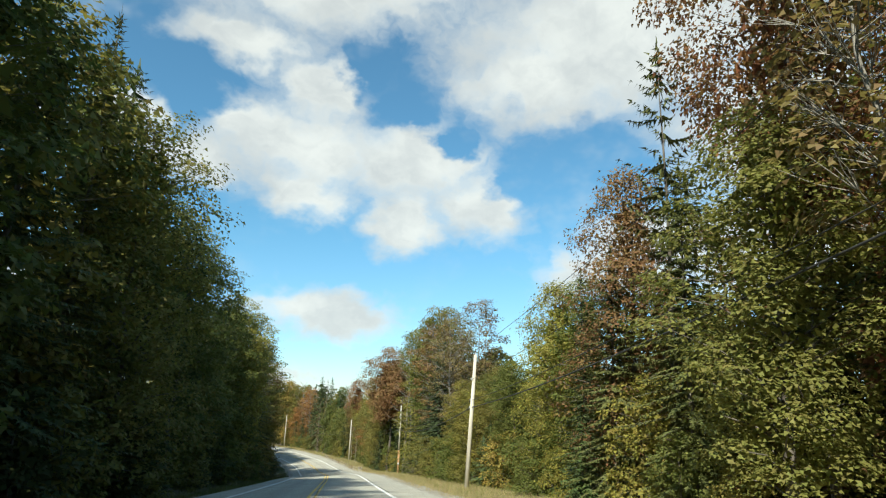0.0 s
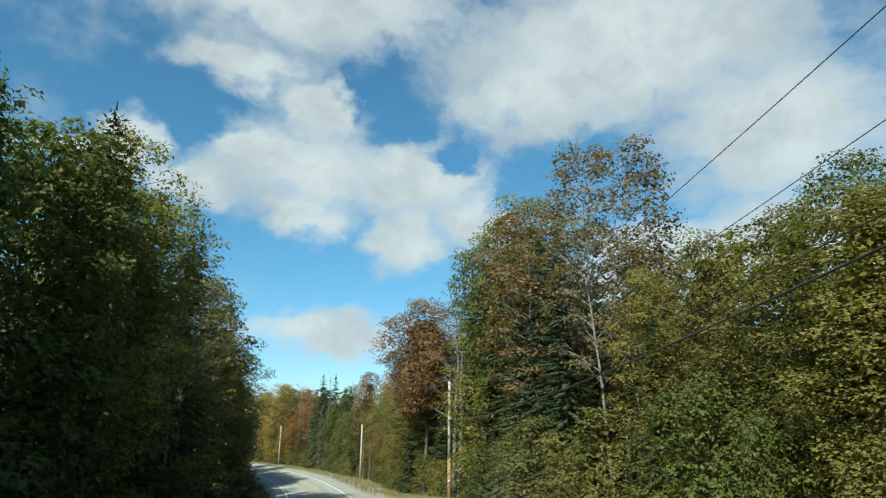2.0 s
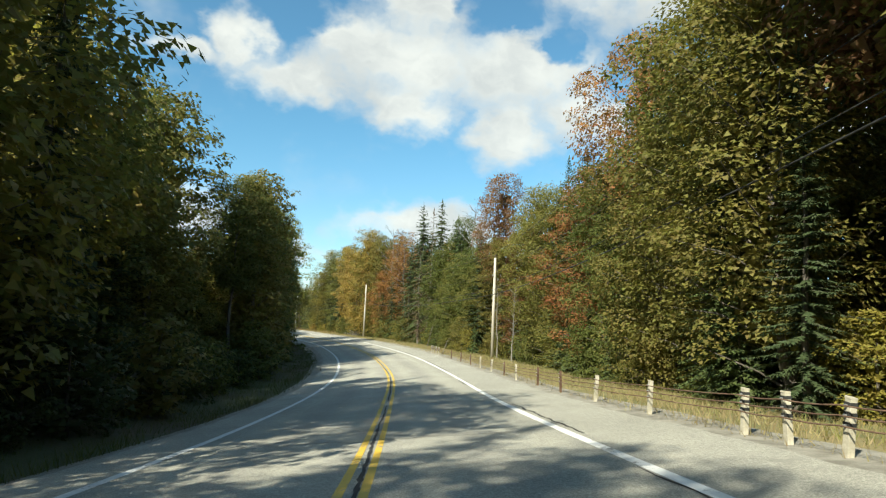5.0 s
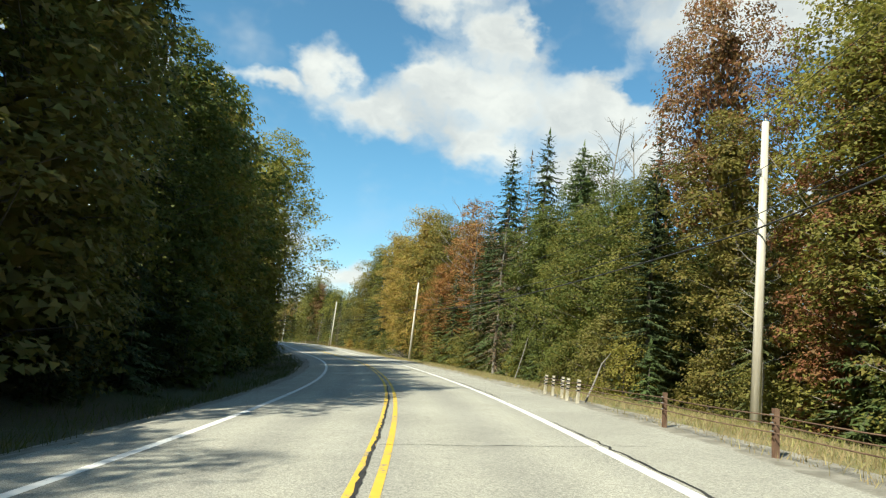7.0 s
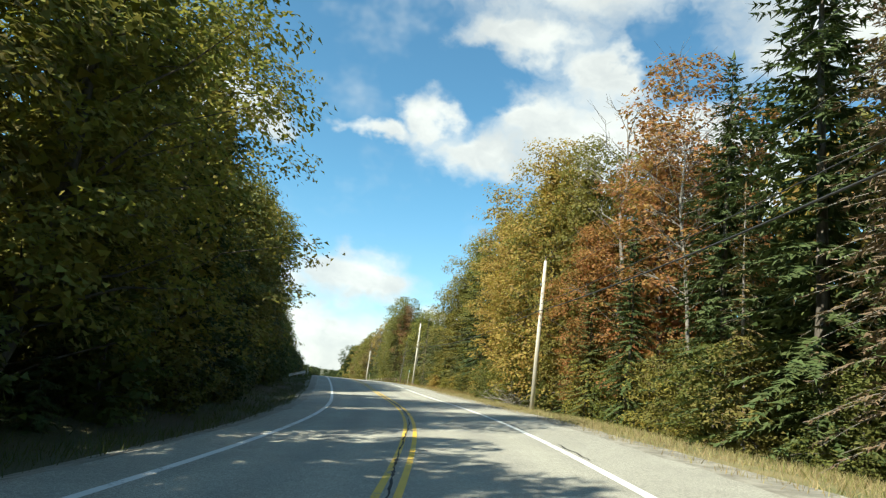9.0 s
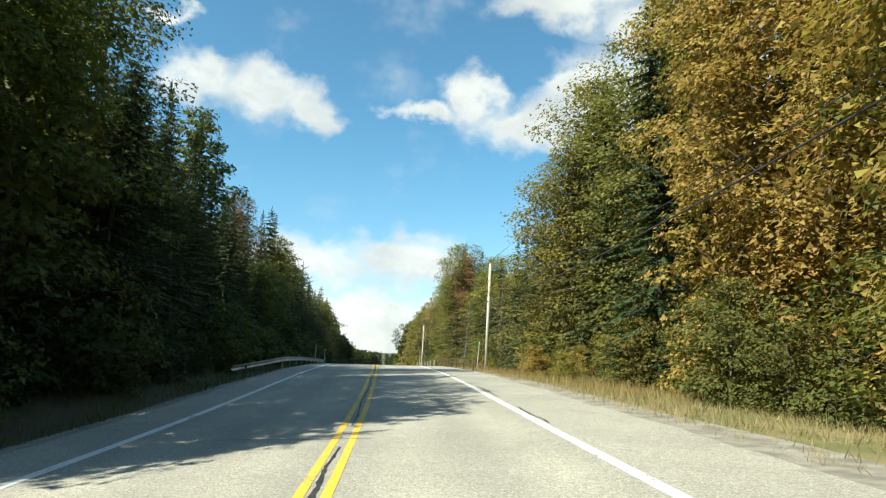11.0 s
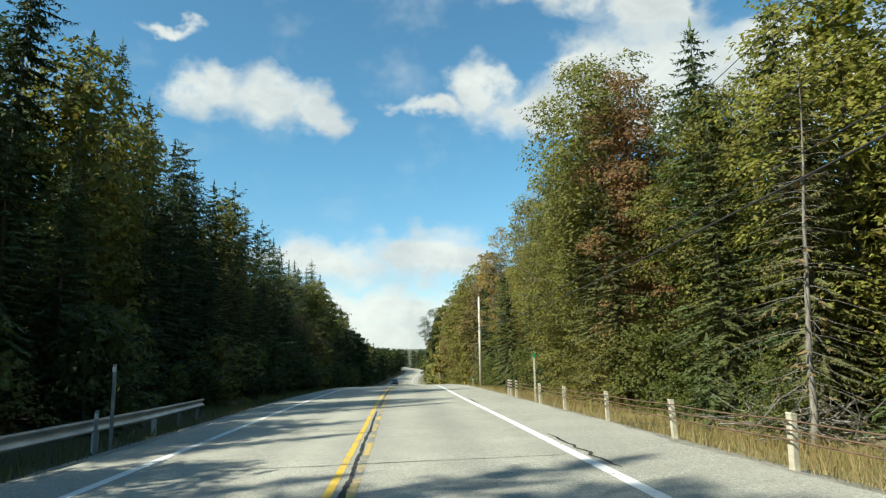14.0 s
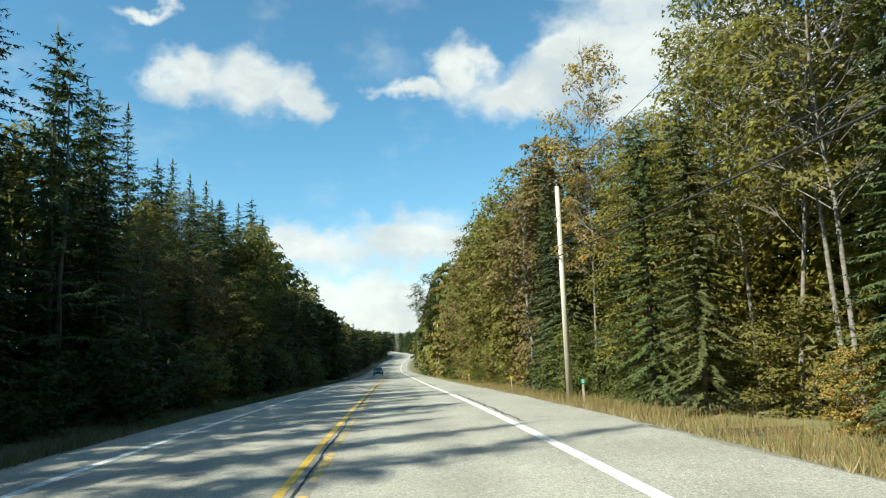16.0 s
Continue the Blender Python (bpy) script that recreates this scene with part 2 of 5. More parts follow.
POLE_FRESH = bark_material("treated_pole_timber", (0.25, 0.12, 0.05), (0.46, 0.30, 0.16), 0.06)
STEEL = mottled("galvanised_steel", (0.34, 0.35, 0.35), (0.50, 0.51, 0.50), 1.2, 0.5, 0.7, 20.0, 0.1)
RUST = mottled("rusted_steel", (0.095, 0.052, 0.032), (0.17, 0.105, 0.068), 4.0, 0.85, 0.1)
POST_PAINT = mottled("pale_post_paint", (0.36, 0.33, 0.25), (0.52, 0.48, 0.38), 4.0, 0.75)
CABLE = mottled("black_cable_sheath", (0.018, 0.018, 0.018), (0.035, 0.035, 0.035), 2.0, 0.6, 0.0, 12.0, 0.0)
RUBBER = mottled("tyre_rubber", (0.015, 0.015, 0.015), (0.03, 0.03, 0.03), 8.0, 0.85)
SIGN_GREEN = mottled("green_sign_sheet", (0.0, 0.20, 0.085), (0.0, 0.25, 0.11), 3.0, 0.45, 0.0, 12.0, 0.0)
SIGN_YELLOW = mottled("yellow_sign_sheet", (0.62, 0.42, 0.02), (0.72, 0.50, 0.03), 3.0, 0.45, 0.0, 12.0, 0.0)
SIGN_WHITE = mottled("white_sign_sheet", (0.66, 0.66, 0.64), (0.76, 0.76, 0.74), 3.0, 0.5, 0.0, 12.0, 0.0)
CERAMIC = mottled("glazed_insulator", (0.10, 0.07, 0.06), (0.20, 0.17, 0.15), 6.0, 0.25, 0.0, 12.0, 0.0)
CAR_PAINT = mottled("dark_car_paint", (0.012, 0.014, 0.018), (0.018, 0.02, 0.024), 1.0, 0.25, 0.2, 12.0, 0.0)
CAR_GLASS = mottled("tinted_car_glass", (0.02, 0.025, 0.03), (0.03, 0.035, 0.04), 1.0, 0.05, 0.0, 12.0, 0.0)
LAMP_GLASS = mottled("lamp_lens", (0.55, 0.56, 0.58), (0.65, 0.66, 0.68), 4.0, 0.1, 0.0, 12.0, 0.0)

import collections


# ---- the road's line: plan, level and cross fall ----
def road_line():
    """The centre line of the road, one row a metre: x, y, z, heading, cross fall."""
    knots = np.array([
        (7.90, -61.50, 4.40), (3.60, -30.60, 2.20), (-0.90, 0.00, 0.05), (-3.95, 20.48, -1.45), (-6.85, 40.56, -2.95),
        (-9.75, 60.84, -4.40), (-11.34, 70.93, -5.10), (-15.30, 95.18, -7.10), (-20.31, 118.77, -8.80), (-24.74, 137.61, -9.50),
        (-30.50, 155.95, -9.70), (-37.40, 173.78, -9.87), (-48.23, 196.30, -9.90), (-61.85, 217.20, -9.85), (-73.25, 233.30, -9.53),
        (-85.05, 249.50, -9.53), (-96.89, 265.72, -10.00), (-108.97, 281.96, -10.55), (-114.81, 290.03, -10.85), (-144.26, 330.48, -13.50),
        (-179.40, 379.10, -16.90), (-226.50, 443.80, -20.60), (-266.00, 501.60, -21.80), (-309.00, 569.00, -21.90), (-367.00, 627.00, -21.90)])
    step = np.r_[0, np.cumsum(np.linalg.norm(np.diff(knots[:, :2], axis=0), axis=1))]
    s = np.arange(0, int(step[-1]))
    tangent = np.gradient(knots, step, axis=0)
    i = np.clip(np.searchsorted(step, s, "right") - 1, 0, len(step) - 2)
    h = (step[i + 1] - step[i])[:, None]
    f = (s - step[i])[:, None] / h
    p = ((2 * f**3 - 3 * f**2 + 1) * knots[i] + (f**3 - 2 * f**2 + f) * h * tangent[i]
         + (3 * f**2 - 2 * f**3) * knots[i + 1] + (f**3 - f**2) * h * tangent[i + 1])
    pad = np.pad(p, ((12, 12), (0, 0)), "reflect", reflect_type="odd")
    bell = np.exp(-np.linspace(-2, 2, 25) ** 2)
    p = np.stack([np.convolve(pad[:, k], bell / bell.sum(), "valid") for k in range(3)], 1)
    d = np.gradient(p, axis=0)
    fall = np.interp(s, (0, 62, 125, 160, 190, 240, 290, 320, 350, 400, 600), (0, 0.5, 2.5, 4.5, 6, 5.5, 4, 2, 1, 0.5, 0))
    return np.c_[p, np.arctan2(-d[:, 0], d[:, 1]), np.tan(np.radians(fall))]


LINE = road_line()
S_END = len(LINE) - 1


def verge(s, u):
    """The ground's height against the road's edge, u metres to the right of the centre line."""
    left = np.interp(u, (-400, -22, -11, -8, -6, -4.7, 0), (1.0, 0.5, -0.1, -0.45, -0.22, 0, 0))
    right = np.interp(u, (0, 5.5, 6.4, 8.2, 9.5, 13, 24, 60), (0, 0, -0.16, -0.45, -0.5, -0.45, -0.4, -0.2))
    return left + right * np.interp(s, (295, 335, 355), (0.12, 0.9, 1.5)) + np.interp(np.abs(u), (22, 40, 60, 400), (0, 4, 6.5, 6.5)) * np.interp(s, (330, 430), (1, 0))


def at(s, u, dz=0.0):
    """The place u metres right of the centre line at s metres along it, on the ground."""
    k = np.clip(s, 0, S_END)
    x, y, z, head, fall = (np.interp(k, np.arange(S_END + 1), LINE[:, c]) for c in range(5))
    beyond = np.asarray(s) - k
    tilt = np.clip(u, -7, 7) * np.interp(np.abs(u), (0, 7, 25), (1, 1, 0.2)) * fall
    return np.stack(np.broadcast_arrays(x + u * np.cos(head) - beyond * np.sin(head),
                                        y + u * np.sin(head) + beyond * np.cos(head),
                                        z + tilt + verge(s, u) + dz), -1)


def along(s):
    """The road's heading at s, in degrees."""
    return math.degrees(float(np.interp(s, np.arange(S_END + 1), LINE[:, 3])))

# ---- building helpers ----
def solid(name, verts, faces, mat, parent=None, label="", smooth=False):
    """ONE mesh object from points and faces, under parent if there is one."""
    me = bpy.data.meshes.new(name)
    me.from_pydata([tuple(v) for v in np.asarray(verts, float).tolist()], [], [tuple(f) for f in (faces.tolist() if isinstance(faces, np.ndarray) else faces)])
    if smooth:
        me.polygons.foreach_set("use_smooth", [True] * len(me.polygons))
    me.materials.append(mat)
    me.update()
    ob = new(name, me)
    if parent is not None:
        ob.parent = parent
    return tagged(ob, label) if label else ob


def part(name, bm, mat, parent, label=""):
    """ONE mesh object from a bmesh, under a thing or a part."""
    me = bpy.data.meshes.new(name)
    bm.to_mesh(me)
    bm.free()
    me.materials.append(mat)
    ob = new(name, me)
    ob.parent = parent
    return tagged(ob, label) if label else ob


def box(sx, sy, sz, m=None, bevel=0.0):
    bm = bmesh.new()
    bmesh.ops.create_cube(bm, size=1.0, matrix=(m or Matrix()) @ Matrix.Diagonal((sx, sy, sz, 1)))
    if bevel:
        bmesh.ops.bevel(bm, geom=bm.edges[:], offset=bevel, segments=2, affect="EDGES", profile=0.7)
    return bm


def rod(r0, r1, length, m=None, sides=12):
    """A tapered rod that stands on its base at the origin."""
    bm = bmesh.new()
    bmesh.ops.create_cone(bm, cap_ends=True, segments=sides, radius1=r0, radius2=r1, depth=length, matrix=(m or Matrix()) @ Matrix.Translation((0, 0, length / 2)))
    for f in bm.faces:
        f.smooth = len(f.verts) == 4
    return bm


def tube(points, radii, sides=6):
    """Points and faces of a round tube along a line."""
    p = np.asarray(points, float)
    d = np.gradient(p, axis=0)
    d /= np.linalg.norm(d, axis=1)[:, None] + 1e-9
    ref = np.where(np.abs(d[:, 2:3]) > 0.9, (1.0, 0, 0), (0, 0, 1.0))
    a = np.cross(d, ref)
    a /= np.linalg.norm(a, axis=1)[:, None] + 1e-9
    b = np.cross(d, a)
    w = np.linspace(0, 2 * np.pi, sides, endpoint=False)
    ring = a[:, None] * np.cos(w)[None, :, None] + b[:, None] * np.sin(w)[None, :, None]
    v = (p[:, None] + ring * np.asarray(radii, float)[:, None, None]).reshape(-1, 3)
    n = len(p)
    k = np.arange(sides)
    f = [np.stack([i * sides + k, i * sides + (k + 1) % sides, (i + 1) * sides + (k + 1) % sides, (i + 1) * sides + k], 1) for i in range(n - 1)]
    return v, np.concatenate(f)


def joined(pieces):
    """Several sets of points and faces as one."""
    vs, fs, n = [], [], 0
    for v, f in pieces:
        vs.append(v)
        fs.append(np.asarray(f) + n)
        n += len(v)
    return np.concatenate(vs), np.concatenate(fs)


def ribbon(name, s0, s1, edges, mat, lift=0.0, step=1.0, wave=None):
    """A strip along the road: edges are the distances from the centre line across it."""
    s = np.arange(s0, s1 + step / 2, step)
    u = np.asarray(edges, float)
    grid_s, grid_u = np.meshgrid(s, u, indexing="ij")
    if wave is not None:
        grid_u = grid_u + wave(grid_s, grid_u)
    v = at(grid_s, grid_u, lift).reshape(-1, 3)
    n, k = len(s), len(u)
    i, j = np.meshgrid(np.arange(n - 1), np.arange(k - 1), indexing="ij")
    a = (i * k + j).ravel()
    ob = solid(name, v, np.stack([a, a + 1, a + k + 1, a + k], 1), mat, smooth=True)
    ob.data.attributes.new("across", "FLOAT", "POINT").data.foreach_set("value", grid_u.ravel())
    return ob


# ---- ground, road and markings ----
def build_ground():
    def axis(lo, hi, step):
        grow = np.cumsum(step * 1.35 ** np.arange(1, 20))
        return np.r_[(lo - grow)[::-1], np.arange(lo, hi + step / 2, step), hi + grow]
    gx, gy = np.meshgrid(axis(-430, 80, 4.0), axis(-90, 720, 4.0), indexing="ij")
    p = np.stack([gx.ravel(), gy.ravel()], 1)
    near = np.concatenate([np.argmin(((c[:, None] - LINE[None, ::2, :2]) ** 2).sum(2), 1) * 2 for c in np.array_split(p, 60)])
    x, y, z, head, fall = LINE[near].T
    dx, dy = p[:, 0] - x, p[:, 1] - y
    u = dx * np.cos(head) + dy * np.sin(head)
    off = np.hypot(dx, dy)
    u = np.where(off > 60, np.sign(u) * np.minimum(off, 400), u)
    h = at(near.astype(float), u)[:, 2]
    h -= np.interp(np.abs(u), (0, 10, 13.5), (0.30, 0.30, 0.0))
    roll = np.sin(p[:, 0] * 0.05 + 1) * np.cos(p[:, 1] * 0.043) * 0.6
    h += roll * np.interp(off, (12, 40), (0, 1))
    ny = gx.shape[1]
    i, j = np.meshgrid(np.arange(gx.shape[0] - 1), np.arange(ny - 1), indexing="ij")
    a = (i * ny + j).ravel()
    ob = solid("ground", np.c_[p, h], np.stack([a, a + ny, a + ny + 1, a + 1], 1), GROUND, smooth=True)
    tagged(ob, "leaf-littered woodland floor on both sides of the road", "ground", kind="structure")


def edge_wave(amount, scale, seed):
    def wave(s, u):
        return amount * (np.sin(s * scale + seed) + np.sin(s * scale * 2.7 + seed * 2.1) * 0.6 + np.sin(s * scale * 6.1 + seed * 3.7) * 0.4) * (np.abs(u) > 4.5)
    return wave


build_ground()
ROAD_END = S_END - 10
road = ribbon("road", 2, ROAD_END, (-4.75, -3.4, -1.7, 0, 1.7, 3.4, 4.6, 5.4), ASPHALT, 0.0, 0.5, edge_wave(0.06, 0.8, 1.0))
tagged(road, "sun-bleached grey asphalt two-lane country road", "road", kind="structure")
for side, edges, seed in (("right", (5.22, 5.6, 6.0, 6.4), 2.0), ("left", (-5.7, -5.3, -4.68), 5.0)):
    g = ribbon("gravel_shoulder", 2, ROAD_END, edges, GRAVEL, -0.012, 1.0, edge_wave(0.07, 0.35, seed))
    tagged(g, "strip of loose grey gravel along the asphalt's edge", "shoulder", kind="structure")
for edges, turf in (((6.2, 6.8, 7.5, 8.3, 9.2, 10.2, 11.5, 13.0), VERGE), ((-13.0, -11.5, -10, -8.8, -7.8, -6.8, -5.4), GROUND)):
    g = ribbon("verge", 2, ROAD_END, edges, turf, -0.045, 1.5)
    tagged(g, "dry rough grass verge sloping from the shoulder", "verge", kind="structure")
for u in (-3.4, 3.4):
    g = ribbon("edge_line", 2, ROAD_END, (u - 0.085, u + 0.085), WHITE_PAINT, 0.004, 1.0)
    tagged(g, "worn white painted line along the lane's edge", "road marking", kind="structure")
for u, s0, s1, paint, label in ((-0.135, 2, ROAD_END, YELLOW_PAINT, "worn yellow half of the double centre line"), (0.135, 2, 338, YELLOW_PAINT, "worn yellow half of the double centre line"),
                                (0.135, 338, ROAD_END, FADED_PAINT, "nearly worn-off yellow half of the centre line")):
    g = ribbon("centre_line", s0, s1, (u - 0.055, u + 0.055), paint, 0.004, 1.0)
    tagged(g, label, "road marking", kind="structure")


def build_seams():
    """Cracks in the asphalt: along the joint of the lanes and the shoulder, and across the lanes."""
    rng = np.random.default_rng(5)
    s = 40.0
    while s < 470:
        run = rng.uniform(14, 34)
        st = np.arange(s, s + run, 0.16)
        u = 0.01 + np.cumsum(rng.normal(0, 0.007, len(st)))
        u -= np.linspace(0, u[-1], len(st))
        crack(st, u, rng.uniform(0.008, 0.026) + 0.03 * rng.random(len(st)) ** 2)
        s += run + rng.uniform(0, 3)
    s = 95.0
    while s < 460:
        run = rng.uniform(3, 14)
        st = np.arange(s, s + run, 0.3)
        u = rng.choice((3.28, 3.56, 3.62)) + rng.normal(0, 0.02, len(st))
        crack(st, u, 0.012 + 0.022 * rng.random(len(st)))
        s += run + rng.uniform(2, 12)
    s = 100.0
    while s < 450:
        a, b = sorted(rng.uniform(-3.3, 4.6, 2))
        if b - a > 1.6:
            u = np.arange(a, b, 0.25)
            crack(s + np.cumsum(rng.normal(0, 0.035, len(u))), u, 0.008 + 0.012 * rng.random(len(u)), True)
        s += rng.uniform(3.0, 9.0)


def crack(s, u, w, across=False):
    w = np.asarray(w) * np.sin(np.linspace(0.15, np.pi - 0.15, len(w))) ** 0.4
    lo, hi = ((s - w, u), (s + w, u)) if across else ((s, u - w), (s, u + w))
    v = np.concatenate([at(*np.broadcast_arrays(*lo), 0.008), at(*np.broadcast_arrays(*hi), 0.008)])
    n = len(w)
    k = np.arange(n - 1)
    ob = solid("tar_seam", v, np.stack([k, k + 1, k + 1 + n, k + n], 1), TAR)
    tagged(ob, "dark ragged crack in the road's asphalt", "road crack", kind="structure")


build_seams()

# ---- trees ----
def unit(v):
    return v / (np.linalg.norm(v, axis=-1, keepdims=True) + 1e-9)


def leaves(rng, centre, axis, length, width, tilt, face=None):
    """Pointed leaves: at their places, along an axis, facing up or the way that is given."""
    n = len(centre)
    axis = unit(axis)
    up = (np.array([0, 0, 1.0]) if face is None else face) + rng.normal(0, tilt, (n, 3))
    side = unit(np.cross(axis, up))
    ln = length * rng.uniform(0.65, 1.3, n)[:, None]
    wd = width * rng.uniform(0.7, 1.25, n)[:, None]
    sag = np.c_[np.zeros((n, 2)), -0.12 * ln]
    v = np.stack([centre + side * wd / 2, centre + axis * ln + sag, centre - side * wd / 2], 1)
    return v.reshape(-1, 3), np.arange(3 * n).reshape(-1, 3)


def trunk_line(rng, height, wobble):
    z = np.linspace(-0.4, height, 9)
    drift = np.cumsum(rng.normal(0, wobble, (9, 2)), 0) * (z > 0.5)[:, None]
    return np.c_[drift, z]


def trunk_at(line, z):
    return np.stack([np.interp(z, line[:, 2], line[:, 0]), np.interp(z, line[:, 2], line[:, 1]), np.asarray(z, float)], -1)


def broadleaf(seed, height, reach, base, count, size, limbs=70, open_top=0.0, girth=1.0, skirt=0.7):
    """Trunk with rising limbs, and the crown: rounded clumps of leaves at the limbs' ends, with gaps between them."""
    rng = np.random.default_rng(seed)
    line = trunk_line(rng, height * 0.93, height * 0.008)
    r0 = (0.0095 * height + 0.02) * girth
    wood = [tube(line, r0 * np.linspace(1.15, 0.08, 9) ** 0.9, 8)]
    lumps = rng.uniform(0.7, 1.25, 15)
    mids, outs, sizes = [], [], []
    for k in range(limbs):
        f = (k + rng.random()) / limbs
        w = k * 2.39996 + rng.normal(0, 0.3)
        bulge = math.sqrt(max(0.05, 1 - abs((f - 0.38) / 0.64) ** 2.4)) if f > 0.38 else skirt + (1 - skirt) * f / 0.38
        r = reach * bulge * lumps[int((w % 6.2832) / 6.2832 * 5) + 5 * min(2, int(f * 3))]
        size_c = reach * rng.uniform(0.17, 0.34) * (0.7 + 0.3 * bulge)
        out = np.array([math.cos(w), math.sin(w), 0])
        z = height * (base + (1.0 - base) * f) - size_c * 0.4
        d = max(0.15, r * rng.uniform(0.6, 1.08) - size_c * 0.5)
        c = trunk_at(line, z) + out * d
        c[2] = max(c[2], 0.45 * size_c)
        a = trunk_at(line, max(0.6, z - d * rng.uniform(0.35, 0.75)))
        m = (a + c) / 2 + np.array([0, 0, 0.1 * d]) + rng.normal(0, 0.06, 3) * d
        lr = r0 * (0.34 - 0.2 * f)
        if k % 2 == 0 or open_top:
            wood.append(tube(np.stack([a, m, c + unit(c - a) * size_c * 0.4]), (lr, lr * 0.6, 0.008), 3))
        if rng.random() >= open_top * (0.4 + 0.6 * f):
            mids.append(c)
            outs.append(out)
            sizes.append(size_c)
        if open_top:
            for _ in range(5):
                e = c + rng.normal(0, 0.6, 3) * size_c + np.array([0, 0, 0.4 * size_c])
                wood.append(tube(np.stack([m, (m + e) / 2 + rng.normal(0, 0.05, 3), e]), (0.014, 0.009, 0.004), 3))
    mids, outs, sizes = np.array(mids), np.array(outs), np.array(sizes)
    pick = rng.choice(len(mids), count, p=sizes**2 / (sizes**2).sum())
    way = unit(rng.normal(0, 1, (count, 3)) + outs[pick] * 0.5 + np.array([0, 0, 0.35]))
    far = sizes[pick][:, None] * (0.5 + 0.6 * rng.random((count, 1)) ** 0.5)
    lump = 1 + 0.28 * np.sin(way * 7.0 + pick[:, None]).sum(1)[:, None] / 1.7
    p = mids[pick] + way * far * lump * (1.15, 1.15, 0.55)
    face = unit(way * 0.55 + outs[pick] * 0.2 + np.array([0, 0, 0.75]))
    shell = leaves(rng, p, np.cross(face, rng.normal(0, 1, (count, 3))) + (0, 0, -0.08), size * 0.92, size * 1.0, 0.5, face)
    # oversized leaves round the trunk, added so that the crown's inside goes dark
    n = count // 11
    h = rng.random(n)
    w, d = rng.uniform(0, 6.2832, n), np.sqrt(rng.random(n)) * reach * 0.42 * np.sqrt(np.clip(1 - ((h - 0.38) / 0.66) ** 2, 0.02, 1))
    core = trunk_at(line, height * (base + (0.88 - base) * h)) + np.stack([np.cos(w) * d, np.sin(w) * d, np.zeros(n)], 1)
    if open_top:
        return joined(wood), shell
    inner = leaves(rng, core, rng.normal(0, 1, (n, 3)), size * 2.3, size * 2.0, 0.8)
    return joined(wood), joined([shell, inner])


def conifer(seed, height, reach, base, whorl, boughs, size, droop=0.25, fill=1.0, narrow=1.0, ragged=0.2):
    """Spruce or fir: whorls of boughs that shorten towards the tip, each a flat fan of needle twigs with others hanging under it."""
    rng = np.random.default_rng(seed)
    line = trunk_line(rng, height, height * 0.003)
    r0 = 0.0072 * height + 0.02
    wood = [tube(line, r0 * np.linspace(1.15, 0.05, 9), 8)]
    cs, ax, nm, ls = [], [], [], []
    up_z = np.array([0, 0, 1.0])
    z = height * base
    turn = 0.0
    while z < height - 0.15:
        f = z / height
        full = reach * (1 - f) ** narrow * min(1.0, 0.72 + 2.2 * (f - base)) + 0.10
        count = max(4, int(boughs * (1 - 0.35 * f)))
        turn += 1.1
        for k in range(count):
            w = turn + 6.2832 * k / count + rng.normal(0, 0.2)
            r = full * rng.uniform(1 - ragged * 1.6, 1 + ragged * 0.7)
            out = np.array([math.cos(w), math.sin(w), 0])
            side = np.array([-out[1], out[0], 0])
            a = trunk_at(line, z + rng.normal(0, whorl * 0.28))
            up = 0.55 * (f - 0.45) + rng.normal(0, 0.05)
            rise = lambda q: r * (up * q - droop * q**2 + 0.14 * q**4)
            n = max(3, int(r / (size * 0.40)))
            t = (np.arange(n) + rng.random(n)) / n
            p = a + out * (r * t)[:, None] + up_z * rise(t)[:, None]
            if r > 0.8 and rng.random() < (0.25 if fill == 1 else 0.95 if fill < 0.2 else 0.7):
                q = np.array([0.0, 0.3, 0.62, 0.97])
                bough = a + out * (r * q)[:, None] + side * (r * rng.normal(0, 0.08) * q**2)[:, None] + up_z * rise(q)[:, None]
                wood.append(tube(bough, (0.016, 0.011, 0.008, 0.003), 3))
            keep = (t > 0.08) & (rng.random(n) < fill)
            m = int(keep.sum())
            fan = (size * (1.35 - 0.75 * t) * min(1.0, 0.4 + r / 1.4))[keep]
            for sgn in (-1, 1):
                cs.append(p[keep])
                ax.append((out * 0.7 + side * sgn * 0.8)[None] + rng.normal(0, 0.18, (m, 3)) - up_z * 0.22)
                nm.append((up_z + out * 0.35 - side * sgn * 0.2)[None] + np.zeros((m, 3)))
                ls.append(fan)
            low = keep & (rng.random(n) < 0.75)
            m = int(low.sum())
            cs.append(p[low])
            ax.append((out * 0.55 - up_z * 0.8)[None] + rng.normal(0, 0.3, (m, 3)))
            nm.append((out + up_z * 0.5)[None] + rng.normal(0, 0.3, (m, 3)))
            ls.append((size * (1.1 - 0.5 * t) * min(1.0, 0.45 + r / 1.6))[low])
            cs.append((a + out * r * 0.92 + up_z * rise(0.92))[None])
            ax.append((out + up_z * (0.15 + up))[None])
            nm.append(up_z[None])
            ls.append(np.array([size * 0.85]))
        z += whorl * (1.12 - 0.5 * f)
    cs.append(trunk_at(line, height - np.array([0.05, 0.3, 0.5, 0.7])))
    ax.append(np.array([(0.05, 0, 1.0), (0.3, 0.1, 1.0), (-0.25, 0.25, 1.0), (0.1, -0.35, 1.0)]))
    nm.append(np.array([(1.0, 0, 0)] * 4))
    ls.append(np.array([0.5, 0.4, 0.45, 0.45]))
    cs, ax, nm, ls = (np.concatenate(v) for v in (cs, ax, nm, ls))
    v, f = leaves(rng, cs, ax, 1.0, 0.40, 0.35, nm)
